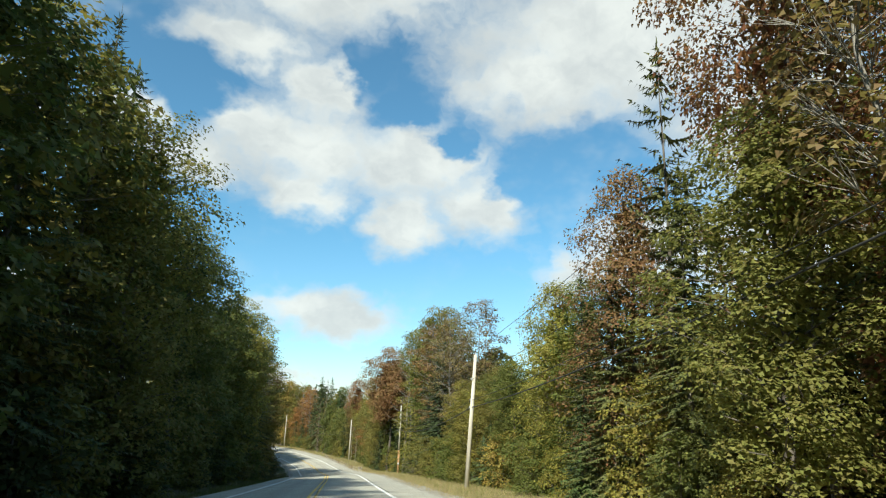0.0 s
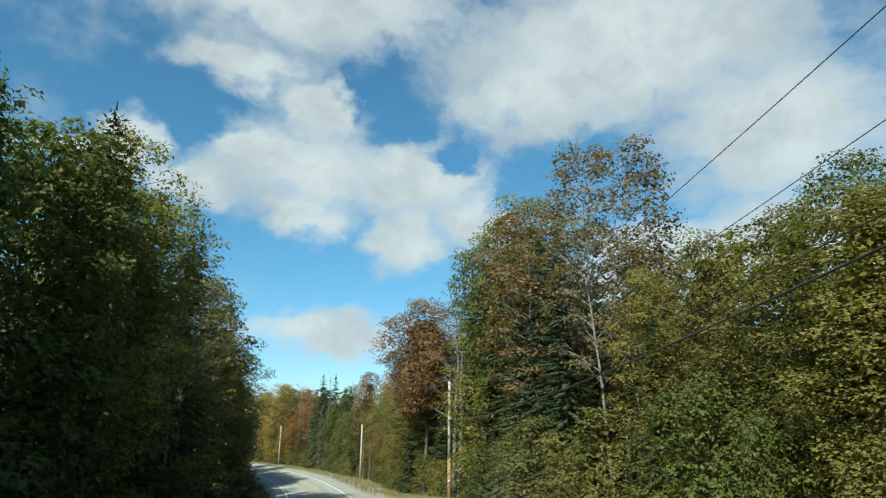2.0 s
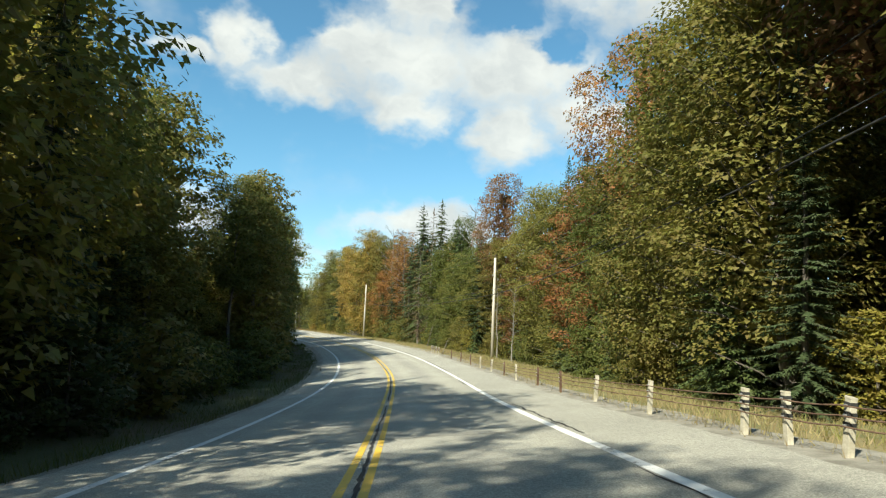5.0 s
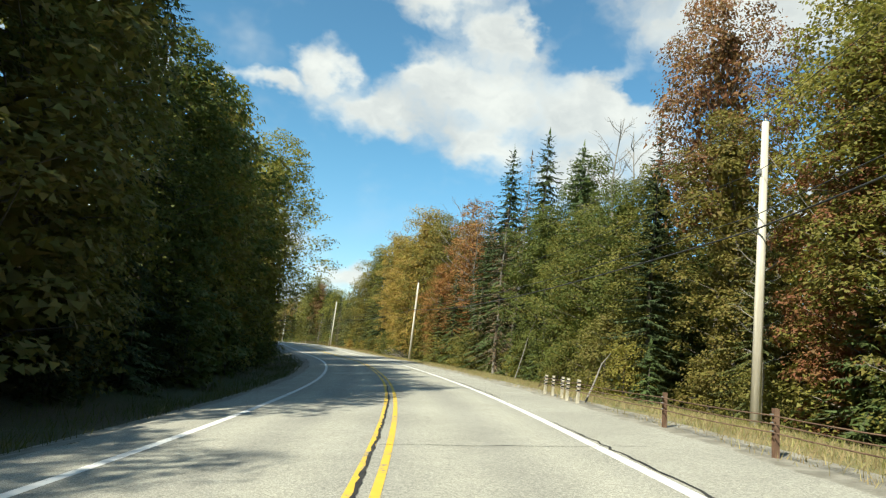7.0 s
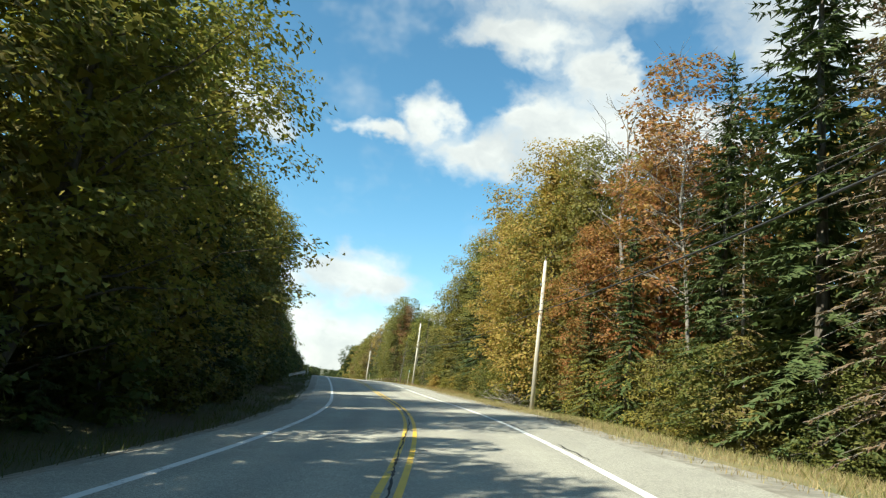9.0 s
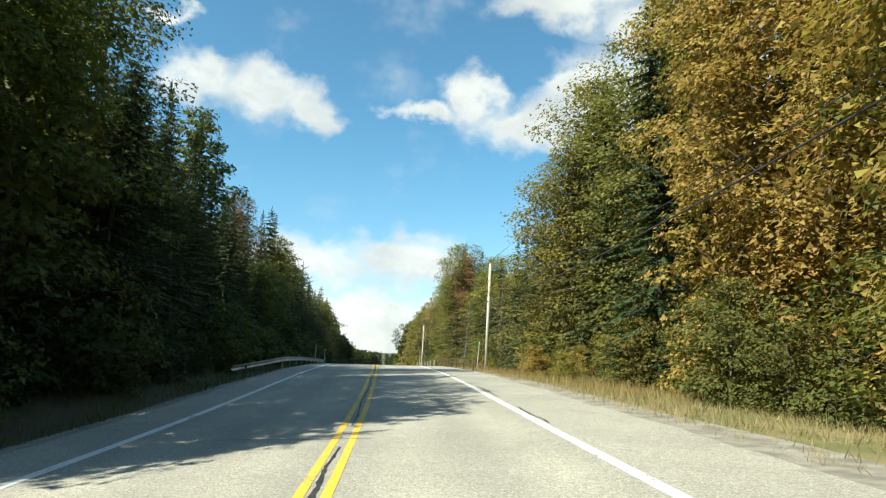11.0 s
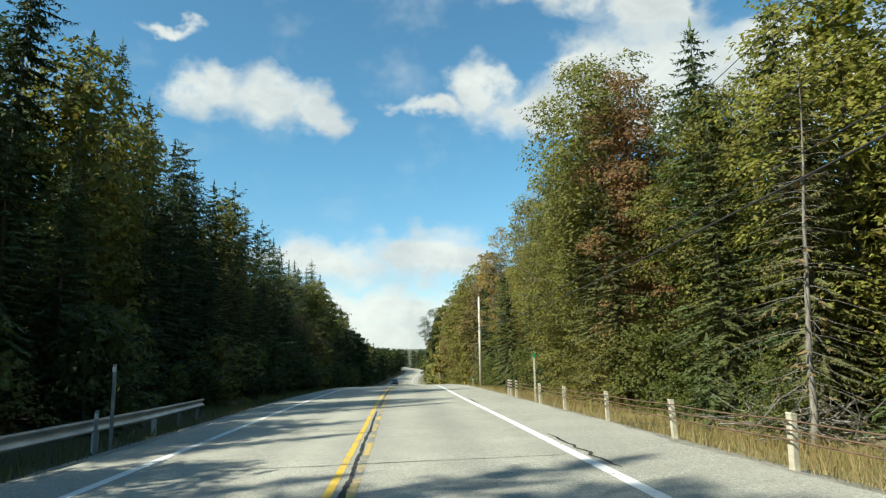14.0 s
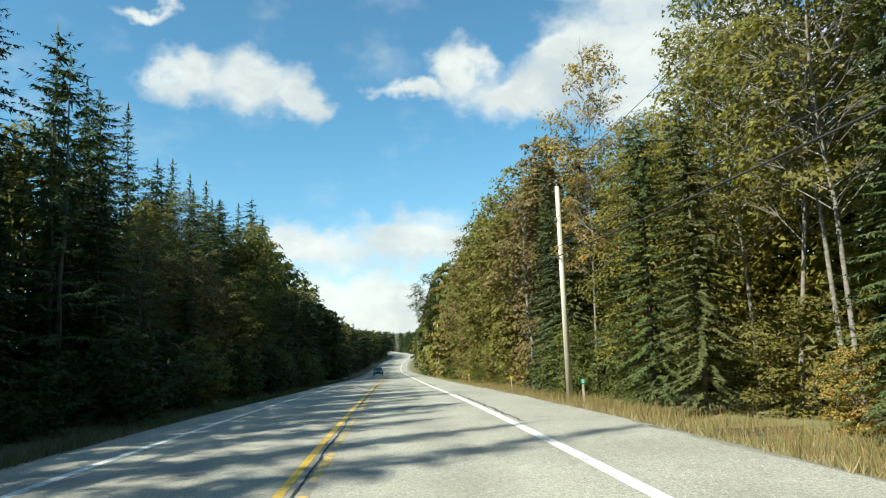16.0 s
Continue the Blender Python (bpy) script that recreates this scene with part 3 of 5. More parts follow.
    v = (cs[:, None] + (v.reshape(-1, 3, 3) - cs[:, None]) * ls[:, None, None]).reshape(-1, 3)
    return joined(wood), (v, f)


def bare_tree(seed, height, reach, limbs=26, lean=0.0):
    """A leafless tree: limbs, branches and twigs alone."""
    rng = np.random.default_rng(seed)
    line = trunk_line(rng, height, height * 0.012)
    line[:, 0] += lean * np.clip(line[:, 2], 0, None)
    r0 = 0.009 * height + 0.02
    wood = [tube(line, r0 * np.linspace(1.1, 0.1, 9), 7)]
    for k in range(limbs):
        f = (k + 0.5) / limbs
        z = height * (0.22 + 0.74 * f)
        w = k * 2.39996
        r = reach * math.sqrt(max(0.06, 1 - ((f - 0.3) / 0.8) ** 2)) * rng.uniform(0.6, 1.15)
        out = np.array([math.cos(w), math.sin(w), 0.35 + 0.9 * f])
        a = trunk_at(line, z)
        c = a + out * r
        b = (a + c) / 2 + rng.normal(0, 0.12, 3) * r
        wood.append(tube(np.stack([a, b, c]), (0.05 - 0.03 * f, 0.03, 0.008), 4))
        for q in range(9):
            t = rng.uniform(0.25, 1.0)
            m = a + (b - a) * t * 2 if t < 0.5 else b + (c - b) * (t - 0.5) * 2
            e = m + (out * 0.5 + rng.normal(0, 0.5, 3)) * r * 0.4
            wood.append(tube(np.stack([m, (m + e) / 2 + rng.normal(0, 0.05, 3), e]), (0.012, 0.009, 0.005), 3))
    return joined(wood)


def tree_thing(name, wood, crown, bark, leaf, colour, label, category):
    root = tagged(new(name), label, category)
    solid("trunk", *wood, bark, root, smooth=True)
    if crown is not None:
        solid("crown", *crown, leaf, root).color = (*colour, 1.0)
    return root


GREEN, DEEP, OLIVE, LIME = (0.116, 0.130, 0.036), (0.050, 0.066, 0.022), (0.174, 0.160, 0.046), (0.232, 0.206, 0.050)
GOLD, ORANGE, RED, RUSSET, BROWN = (0.31, 0.225, 0.065), (0.30, 0.150, 0.060), (0.195, 0.098, 0.046), (0.220, 0.128, 0.062), (0.190, 0.136, 0.062)
BALSAM = (0.100, 0.108, 0.038)
SPRUCE, FIR, DRY = (0.050, 0.072, 0.030), (0.074, 0.100, 0.035), (0.175, 0.124, 0.072)
COLOUR_WORDS = {GREEN: "green", DEEP: "dark green", OLIVE: "olive-green", LIME: "yellow-green", GOLD: "golden yellow", ORANGE: "orange",
                RED: "red", RUSSET: "russet", BROWN: "brownish", SPRUCE: "dark green", FIR: "green", BALSAM: "olive-green", DRY: "dry brown"}

MODELS = {}


def make_models():
    def put(key, ob, tall):
        ob.location = (0, -400 - 12 * len(MODELS), -60)
        MODELS[key] = (ob, tall)
    for k in range(4):
        wood, crown = broadleaf(10 + k, 16, (3.1, 3.6, 2.8, 3.3)[k], (0.03, 0.08, 0.04, 0.13)[k], 20000, 0.142, 115)
        put("broad%d" % k, tree_thing("maple_tree", wood, crown, BARK, LEAF, GREEN, "broadleaf tree", "tree"), 16)
        wood, crown = broadleaf(20 + k, 16, (3.2, 3.6, 2.9, 3.4)[k], (0.03, 0.06, 0.04, 0.10)[k], 7600, 0.25, 90)
        put("shade%d" % k, tree_thing("maple_tree", wood, crown, BARK, LEAF, GREEN, "broadleaf tree", "tree"), 16)
    wood, crown = broadleaf(31, 16, 2.5, 0.38, 5200, 0.15, 74, 0.28, 0.42)
    put("birch", tree_thing("birch_tree", wood, crown, PALE_BARK, LEAF, GREEN, "thin-crowned birch", "tree"), 16)
    wood, crown = broadleaf(33, 16, 3.9, 0.42, 17000, 0.145, 80, 0.0, 0.85, 0.35)
    put("high", tree_thing("maple_tree", wood, crown, BARK, LEAF, GREEN, "broadleaf tree", "tree"), 16)
    for k in range(3):
        wood, crown = conifer(40 + k, 16, (2.7, 2.5, 3.0)[k], (0.03, 0.05, 0.03)[k], 0.40, 9, 0.275, (0.30, 0.22, 0.36)[k], 1.0, (0.9, 1.0, 0.8)[k])
        put("spruce%d" % k, tree_thing("spruce_tree", wood, crown, BARK, NEEDLE, SPRUCE, "spruce", "tree"), 16)
    for k in range(2):
        wood, crown = conifer(50 + k, 16, (3.1, 3.5)[k], 0.02, 0.44, 10, 0.26, (0.32, 0.26)[k], 1.0, (0.62, 0.55)[k], 0.3)
        put("hemlock%d" % k, tree_thing("hemlock_tree", wood, crown, BARK, NEEDLE, FIR, "hemlock", "tree"), 16)
    wood, crown = conifer(61, 16, 3.6, 0.10, 0.95, 8, 0.36, 0.03, 1.0, 0.6, 0.4)
    put("pine", tree_thing("pine_tree", wood, crown, BARK, NEEDLE, FIR, "white pine", "tree"), 16)
    wood, crown = conifer(62, 16, 2.3, 0.08, 0.5, 7, 0.22, 0.5, 0.62, 0.8, 0.35)
    put("dead_spruce", tree_thing("spruce_tree", wood, crown, DEAD_WOOD, NEEDLE, DRY, "dying spruce", "tree"), 16)
    wood, crown = conifer(64, 16, 3.9, 0.06, 0.75, 9, 0.30, 0.42, 0.07, 0.75, 0.4)
    put("snag", tree_thing("dead_conifer", wood, crown, DEAD_WOOD, NEEDLE, BROWN, "dead conifer", "tree"), 16)
    for k in range(2):
        put("bare%d" % k, tree_thing("bare_tree", bare_tree(70 + k, 16, (2.2, 1.7)[k]), None, (DEAD_WOOD, PALE_BARK)[k], None, None, "leafless grey tree", "tree"), 16)
    for k in range(3):
        wood, crown = broadleaf(80 + k, 4, (1.7, 2.0, 1.5)[k], 0.04, 1200, 0.20, 34)
        put("shrub%d" % k, tree_thing("shrub", wood, crown, BARK, LEAF, GREEN, "bushy roadside shrub", "shrub"), 4)
    for k in range(2):
        wood, crown = broadleaf(84 + k, 4, (1.9, 1.6)[k], 0.03, 3800, 0.105, 44)
        put("bush%d" % k, tree_thing("shrub", wood, crown, BARK, LEAF, GREEN, "bushy roadside shrub", "shrub"), 4)
    wood, crown = conifer(90, 4, 1.4, 0.02, 0.26, 8, 0.25, 0.25)
    put("young_fir", tree_thing("fir_sapling", wood, crown, BARK, NEEDLE, FIR, "young fir", "shrub"), 4)


make_models()
KIND_WORDS = {"broad": "broadleaf tree in leaf", "birch": "thin-crowned birch", "high_": "tall high-crowned broadleaf tree", "shade": "broadleaf tree in leaf",
              "spruc": "conical spruce", "hemlo": "soft layered hemlock", "pine_": "ragged white pine", "dead_": "dying spruce with a bare trunk", "snag_": "dead conifer with bare grey boughs",
              "bare0": "leafless grey dead tree", "bare1": "leafless pale dead tree", "shrub": "bushy shrub", "bush0": "low leafy shrub", "bush1": "low leafy shrub", "young": "young fir"}


def plant(key, s, u, tall, colour=None, turn=0.0, wide=1.0, lean=(0.0, 0.0)):
    ob, norm = MODELS[key]
    x, y, z = at(s, u)
    k = tall / norm
    m = pose(float(x), float(y), float(z) - 0.12, lean[0], lean[1], turn) @ Matrix.Diagonal((k * wide, k * wide, k, 1))
    made = copy_thing(ob, m)
    word = COLOUR_WORDS.get(colour, "") if colour else ""
    made["label"] = (word + " " + KIND_WORDS[(key + "__")[:5]] + " on the wood's edge").strip()
    made["group"] = "roadside shrubs" if norm < 5 else "trees along the road"
    for c in made.children:
        if colour and c.name.startswith("crown"):
            shift = [random.uniform(0.85, 1.15) for _ in colour]
            mean = sum(shift) / 3
            c.color = (*(v * (mean + 0.3 * (d - mean)) for v, d in zip(colour, shift)), 1.0)
    return made

# ---- the wood on both sides ----
# height of the wood's edge along the road: metres along, metres high
LEFT_TOP = ((0, 90, 108, 112, 115, 121, 126, 131, 139, 152, 168, 178, 192, 206, 219, 238, 255, 280, 290, 303, 308, 313, 330, 360, 400, 440, 500, 560, 640, 800),
            (19, 20, 19, 17, 14, 14, 15, 17, 18.5, 21, 21, 18.5, 15.5, 13, 17, 15.5, 15.5, 14.5, 14, 15, 13.5, 10.5, 10, 10, 10, 11, 14, 14, 13.5, 13.5))
# the taller trees behind the guard rail, past a low fringe
TALL_TOP = ((306, 319, 325, 332, 337, 343, 350, 357, 366, 375, 383, 388, 392, 400, 408, 415, 420, 427, 441, 468, 500, 535, 627, 800),
            (18, 17, 17.5, 18.5, 19, 15.5, 15.4, 17.6, 19.4, 19.4, 19.0, 17.5, 16.5, 18.8, 19, 18.5, 17.5, 16.5, 18, 21.5, 21, 20, 14, 13.5))
RIGHT_TOP = ((0, 80, 94, 103, 108, 124, 130, 133, 140, 155, 170, 190, 202, 216, 232, 243, 249, 256, 262, 275, 290, 312, 326, 333, 343, 354, 366, 378, 390, 400, 410, 420, 440, 470, 520, 600, 640, 800),
             (17, 17, 13, 10, 8.8, 8.8, 10.0, 14, 18, 20, 21, 17, 14, 15, 14.5, 14, 15, 14, 18, 19, 21, 20, 17, 13.5, 9.5, 13, 14.5, 17, 17.5, 16.5, 15, 18, 20, 20, 19, 15, 13.5, 13.5))


def zone(s, u):
    """What grows there: kinds and colours with their weights."""
    if s > 600:
        return (("broad", 2), ("spruce", 6)), ((DEEP, 5), (GREEN, 2))
    if u < 0:
        if s < 190:
            return (("broad", 5), ("spruce", 4), ("high", 1)), ((DEEP, 2), (GREEN, 4), (OLIVE, 5), (LIME, 2.5), (RUSSET, 0.15))
        if s < 300:
            return (("broad", 8), ("spruce", 1.5), ("high", 1)), ((GREEN, 4), (DEEP, 1), (OLIVE, 5), (LIME, 3))
        return (("broad", 2), ("spruce", 8), ("birch", 0.3)), ((OLIVE, 4), (GREEN, 3), (DEEP, 2), (BROWN, 1.0), (LIME, 1))
    if s < 100:
        return (("broad", 7), ("spruce", 1), ("birch", 1)), ((OLIVE, 4), (BROWN, 2), (RUSSET, 2), (RED, 0.8), (LIME, 1))
    if s < 128:
        return (("broad", 5), ("spruce", 3), ("birch", 1)), ((GREEN, 4), (OLIVE, 4), (LIME, 1.5))
    if s < 139:
        return (("broad", 5), ("spruce", 2), ("high", 2), ("birch", 1)), ((OLIVE, 4), (BROWN, 3), (RUSSET, 1.5), (GREEN, 1))
    if s < 200:
        return (("broad", 6), ("spruce", 4), ("high", 1)), ((GREEN, 5), (OLIVE, 4), (LIME, 1))
    if s < 248:
        return (("broad", 7), ("spruce", 2), ("birch", 1)), ((OLIVE, 4), (GREEN, 6), (LIME, 1), (ORANGE, 0.3), (RUSSET, 0.3))
    if s < 302:
        return (("broad", 8), ("spruce", 2)), ((OLIVE, 3), (GREEN, 0.8), (GOLD, 4), (ORANGE, 1.5), (LIME, 2.5))
    if s < 330:
        return (("broad", 5), ("spruce", 5)), ((OLIVE, 4), (GREEN, 4), (LIME, 2))
    if s < 388:
        return (("broad", 5), ("spruce", 4.5), ("birch", 0.7)), ((OLIVE, 4), (GREEN, 3), (LIME, 1.5))
    if 424 < s < 480:
        return (("broad", 6), ("spruce", 1.5), ("birch", 1)), ((OLIVE, 5), (BROWN, 2.5), (GREEN, 1.5))
    return (("broad", 5), ("spruce", 3), ("birch", 1)), ((OLIVE, 5), (LIME, 3), (GOLD, 0.6), (BROWN, 0.3), (GREEN, 2.5))


def draw(rng, weights):
    w = np.array([k[1] for k in weights], float)
    return weights[int(rng.choice(len(w), p=w / w.sum()))][0]


TAKEN = []
POLES_AT = (103.7, 158.0, 219.6, 280.2, 335.0, 409.4)


def hero(key, s, u, tall, colour=None, wide=1.0, lean=(0.0, 0.0)):
    """A tree that stands out, and keeps its place free of others."""
    TAKEN.append((s, u))
    plant(key, s, u, tall, colour, (s * 37.0) % 360, wide, lean)


# the right-hand side
hero("high", 76.0, 12.4, 18.5, RED, 0.7)
hero("broad1", 86.0, 12.2, 13.6, RUSSET, 0.9)
hero("pine", 83.0, 12.4, 17.8, BALSAM, 0.8)
hero("birch", 71.5, 11.2, 17.0, BROWN, 1.1)
hero("hemlock0", 80.0, 11.2, 11.0, BALSAM, 1.1)
hero("broad3", 75.0, 10.8, 10.0, OLIVE, 1.15)
hero("hemlock1", 85.0, 11.0, 9.8, BALSAM, 1.1)
hero("broad2", 70.0, 12.0, 12.0, OLIVE, 1.15)
hero("spruce1", 89.0, 11.4, 10.0, SPRUCE, 1.0)
hero("broad1", 95.6, 12.4, 11.4, LIME, 1.0)
hero("broad2", 91.5, 12.6, 10.5, GREEN, 1.0)
hero("broad0", 104.5, 12.4, 8.4, GREEN, 1.1)
hero("broad2", 111.0, 13.0, 9.0, OLIVE, 1.1)
hero("broad3", 116.5, 13.0, 9.2, GREEN, 1.1)
hero("broad1", 121.5, 12.8, 9.2, OLIVE, 1.0)
hero("broad2", 126.5, 13.0, 9.6, LIME, 1.0)
hero("birch", 131.5, 13.0, 17.8, BROWN, 0.95)
hero("birch", 136.0, 15.8, 20.4, BROWN, 1.2)
hero("birch", 141.0, 13.2, 18.4, RUSSET, 1.35)
hero("high", 152.0, 13.6, 21.5, GREEN, 0.95)
hero("high", 148.0, 14.6, 22.5, OLIVE, 0.85)
hero("hemlock1", 143.0, 12.2, 12.0, BALSAM, 1.0)
hero("spruce1", 147.0, 12.8, 11.0, FIR, 1.1)
hero("spruce0", 154.5, 13.2, 12.0, SPRUCE, 1.1)
hero("high", 171.0, 10.4, 20.5, RUSSET, 1.15)
hero("broad2", 171.8, 11.8, 12.5, GREEN, 1.0)
hero("high", 174.5, 11.6, 18.0, OLIVE, 1.0)
hero("high", 176.0, 11.6, 19.0, RUSSET, 0.95)
hero("spruce1", 177.5, 9.9, 9.0, SPRUCE, 1.2)
hero("spruce2", 182.0, 10.2, 8.0, FIR, 1.2)
hero("spruce0", 168.5, 11.4, 8.5, SPRUCE, 1.2)
hero("high", 194.0, 12.6, 18.5, ORANGE, 0.8)
hero("broad1", 189.0, 11.2, 12.0, OLIVE, 1.05)
hero("broad0", 195.5, 11.2, 11.0, GREEN, 1.05)
hero("bare0", 164.5, 12.0, 20.0)
hero("bare1", 165.5, 12.8, 21.5)
hero("broad2", 157.5, 14.6, 16.0, GREEN, 1.1)
hero("spruce0", 216.0, 15.8, 18.2, SPRUCE, 0.8)
hero("spruce1", 210.5, 15.2, 16.2, SPRUCE, 0.8)
hero("broad3", 201.5, 12.6, 13.2, ORANGE)
hero("broad2", 219.2, 13.4, 12.2, RED, 0.95)
hero("hemlock0", 222.4, 12.0, 7.5, BALSAM, 1.1)
hero("bare1", 220.6, 11.0, 7.5)
hero("bare1", 215.0, 10.8, 6.5)
hero("broad1", 221.5, 15.4, 17.0, LIME, 0.9)
hero("high", 228.0, 13.6, 19.6, RUSSET, 0.7)
hero("bare0", 243.0, 14.0, 18.8)
hero("bare1", 239.0, 14.5, 17.0)
hero("spruce2", 251.6, 12.6, 20.8, FIR, 1.15)
hero("hemlock0", 244.5, 12.8, 17.5, FIR, 1.0)
hero("broad3", 247.6, 15.4, 18.5, GREEN, 0.9)
hero("spruce2", 258.6, 11.8, 21.6, FIR, 1.15)
hero("spruce0", 264.0, 11.8, 16.0, FIR, 1.2)
hero("dead_spruce", 253.6, 10.2, 14.0, DRY, 1.1)
hero("dead_spruce", 256.2, 12.2, 20.4, DRY, 1.0)
hero("dead_spruce", 260.5, 10.6, 9.0, BROWN, 1.1)
hero("broad1", 279.4, 12.6, 12.8, ORANGE, 0.95)
hero("hemlock1", 276.8, 11.2, 8.5, BALSAM, 1.1)
hero("birch", 268.0, 12.6, 18.8, ORANGE, 1.2)
hero("bare0", 276.5, 12.8, 20.5)
hero("hemlock0", 271.5, 11.2, 11.5, FIR, 1.0)
hero("broad1", 286.5, 12.0, 21.5, GOLD, 1.05)
hero("broad3", 292.5, 13.4, 21.0, GOLD, 0.95)
hero("broad0", 297.0, 12.8, 17.5, GOLD, 1.0)
hero("broad1", 317.5, 14.4, 20.0, LIME, 1.05)
hero("broad3", 310.5, 14.4, 20.0, OLIVE, 1.1)
hero("hemlock1", 313.0, 12.0, 12.5, BALSAM, 1.0)
hero("hemlock1", 321.5, 13.4, 18.0, BALSAM, 1.1)
hero("spruce2", 308.6, 11.2, 4.6, FIR, 1.4)
hero("spruce0", 302.6, 11.2, 5.4, FIR, 1.4)
hero("hemlock1", 325.6, 12.4, 10.5, BALSAM, 1.1)
hero("broad2", 305.0, 14.2, 20.0, OLIVE, 1.1)
hero("spruce1", 334.2, 12.6, 13.6, FIR, 1.25)
hero("hemlock1", 331.0, 13.2, 12.4, BALSAM, 1.3)
hero("broad2", 326.6, 14.2, 14.5, OLIVE, 1.05)
hero("hemlock1", 328.5, 12.4, 12.6, BALSAM, 1.25)
hero("hemlock0", 337.8, 12.6, 12.5, BALSAM, 1.0)
hero("dead_spruce", 341.0, 12.0, 11.0, DRY, 1.0)
hero("hemlock0", 342.8, 12.6, 8.0, FIR, 1.1)
hero("spruce2", 345.8, 12.6, 12.4, FIR, 1.3)
hero("spruce0", 348.8, 11.2, 5.8, FIR, 1.3)
hero("bare1", 350.5, 12.2, 9.5)
hero("hemlock0", 352.6, 12.8, 8.6, BALSAM, 1.1)
hero("broad0", 352.0, 15.6, 12.0, LIME, 1.1)
hero("snag", 354.4, 10.3, 9.2, BROWN, 1.1, (0.0, -3.0))
hero("hemlock1", 357.2, 12.6, 11.2, BALSAM, 1.0)
hero("broad1", 358.4, 15.0, 15.2, LIME, 1.1)
hero("hemlock0", 362.5, 12.6, 11.0, BALSAM, 1.05)
hero("broad3", 364.5, 15.0, 14.0, OLIVE, 1.05)
hero("broad2", 371.8, 13.2, 17.6, RUSSET, 0.9)
hero("hemlock0", 369.5, 11.0, 10.5, BALSAM, 1.1)
hero("high", 375.0, 12.6, 19.8, OLIVE, 1.0)
hero("hemlock1", 372.8, 11.2, 10.5, BALSAM, 1.05)
hero("broad3", 377.6, 12.0, 14.0, OLIVE, 1.05)
hero("broad0", 381.0, 12.0, 16.0, OLIVE, 1.05)
hero("birch", 395.4, 12.8, 17.0, OLIVE, 0.9)
hero("birch", 396.8, 13.6, 18.0, LIME, 0.9, (3.0, -2.0))
hero("birch", 398.2, 13.0, 16.5, OLIVE, 1.0, (-2.0, 3.0))
hero("birch", 413.0, 11.6, 18.8, GOLD, 0.8, (0.0, -5.0))
hero("hemlock0", 400.0, 10.9, 10.5, BALSAM, 1.15)
hero("hemlock1", 404.5, 11.2, 11.5, FIR, 1.1)
hero("hemlock0", 416.5, 11.6, 11.5, BALSAM, 1.1)
hero("broad1", 409.8, 13.6, 14.0, LIME, 1.0)
hero("spruce2", 418.5, 11.2, 13.0, SPRUCE, 1.1)
hero("spruce0", 392.0, 11.4, 10.5, FIR, 1.15)
hero("bare1", 425.0, 11.0, 15.0)
hero("high", 497.0, 9.0, 19.5, DEEP, 0.9)
# the left-hand side
hero("broad1", 96.0, -10.2, 19.5, OLIVE, 1.05)
hero("broad3", 103.0, -11.4, 19.0, DEEP, 0.95)
hero("broad0", 137.0, -11.0, 20.0, LIME, 1.0)
hero("birch", 150.5, -10.6, 21.5, OLIVE, 1.2)
hero("birch", 164.0, -11.2, 20.5, BROWN, 0.95)
hero("spruce1", 183.0, -11.0, 18.5, SPRUCE)
hero("broad1", 222.0, -11.6, 17.0, OLIVE, 1.0)
hero("broad0", 230.5, -11.4, 16.0, GREEN, 1.0)
hero("broad3", 255.5, -10.4, 19.5, LIME, 1.05)
hero("broad1", 267.6, -10.6, 18.5, LIME, 1.2)
hero("broad1", 306.5, -13.8, 20.0, OLIVE, 1.1)
hero("spruce2", 285.0, -10.4, 12.0, SPRUCE, 1.0)
hero("spruce0", 325.0, -16.0, 18.6, SPRUCE, 1.3)
hero("spruce1", 332.4, -15.4, 18.8, SPRUCE, 1.3)
hero("spruce0", 338.2, -16.0, 20.4, SPRUCE, 1.15)
hero("spruce2", 330.5, -12.0, 13.0, SPRUCE, 1.0)
hero("broad1", 357.0, -17.0, 19.5, BROWN, 0.85)
hero("spruce1", 364.6, -16.2, 19.2, BALSAM, 1.05)
hero("spruce0", 374.0, -16.4, 19.8, FIR, 1.0)
hero("spruce2", 382.0, -16.4, 19.6, SPRUCE, 0.95)
hero("pine", 397.6, -14.6, 18.6, FIR, 1.1)
hero("pine", 407.0, -12.2, 14.8, FIR, 1.15)
hero("pine", 411.5, -15.0, 18.6, SPRUCE, 1.05)
hero("spruce0", 446.4, -17.0, 19.0, SPRUCE, 0.9)


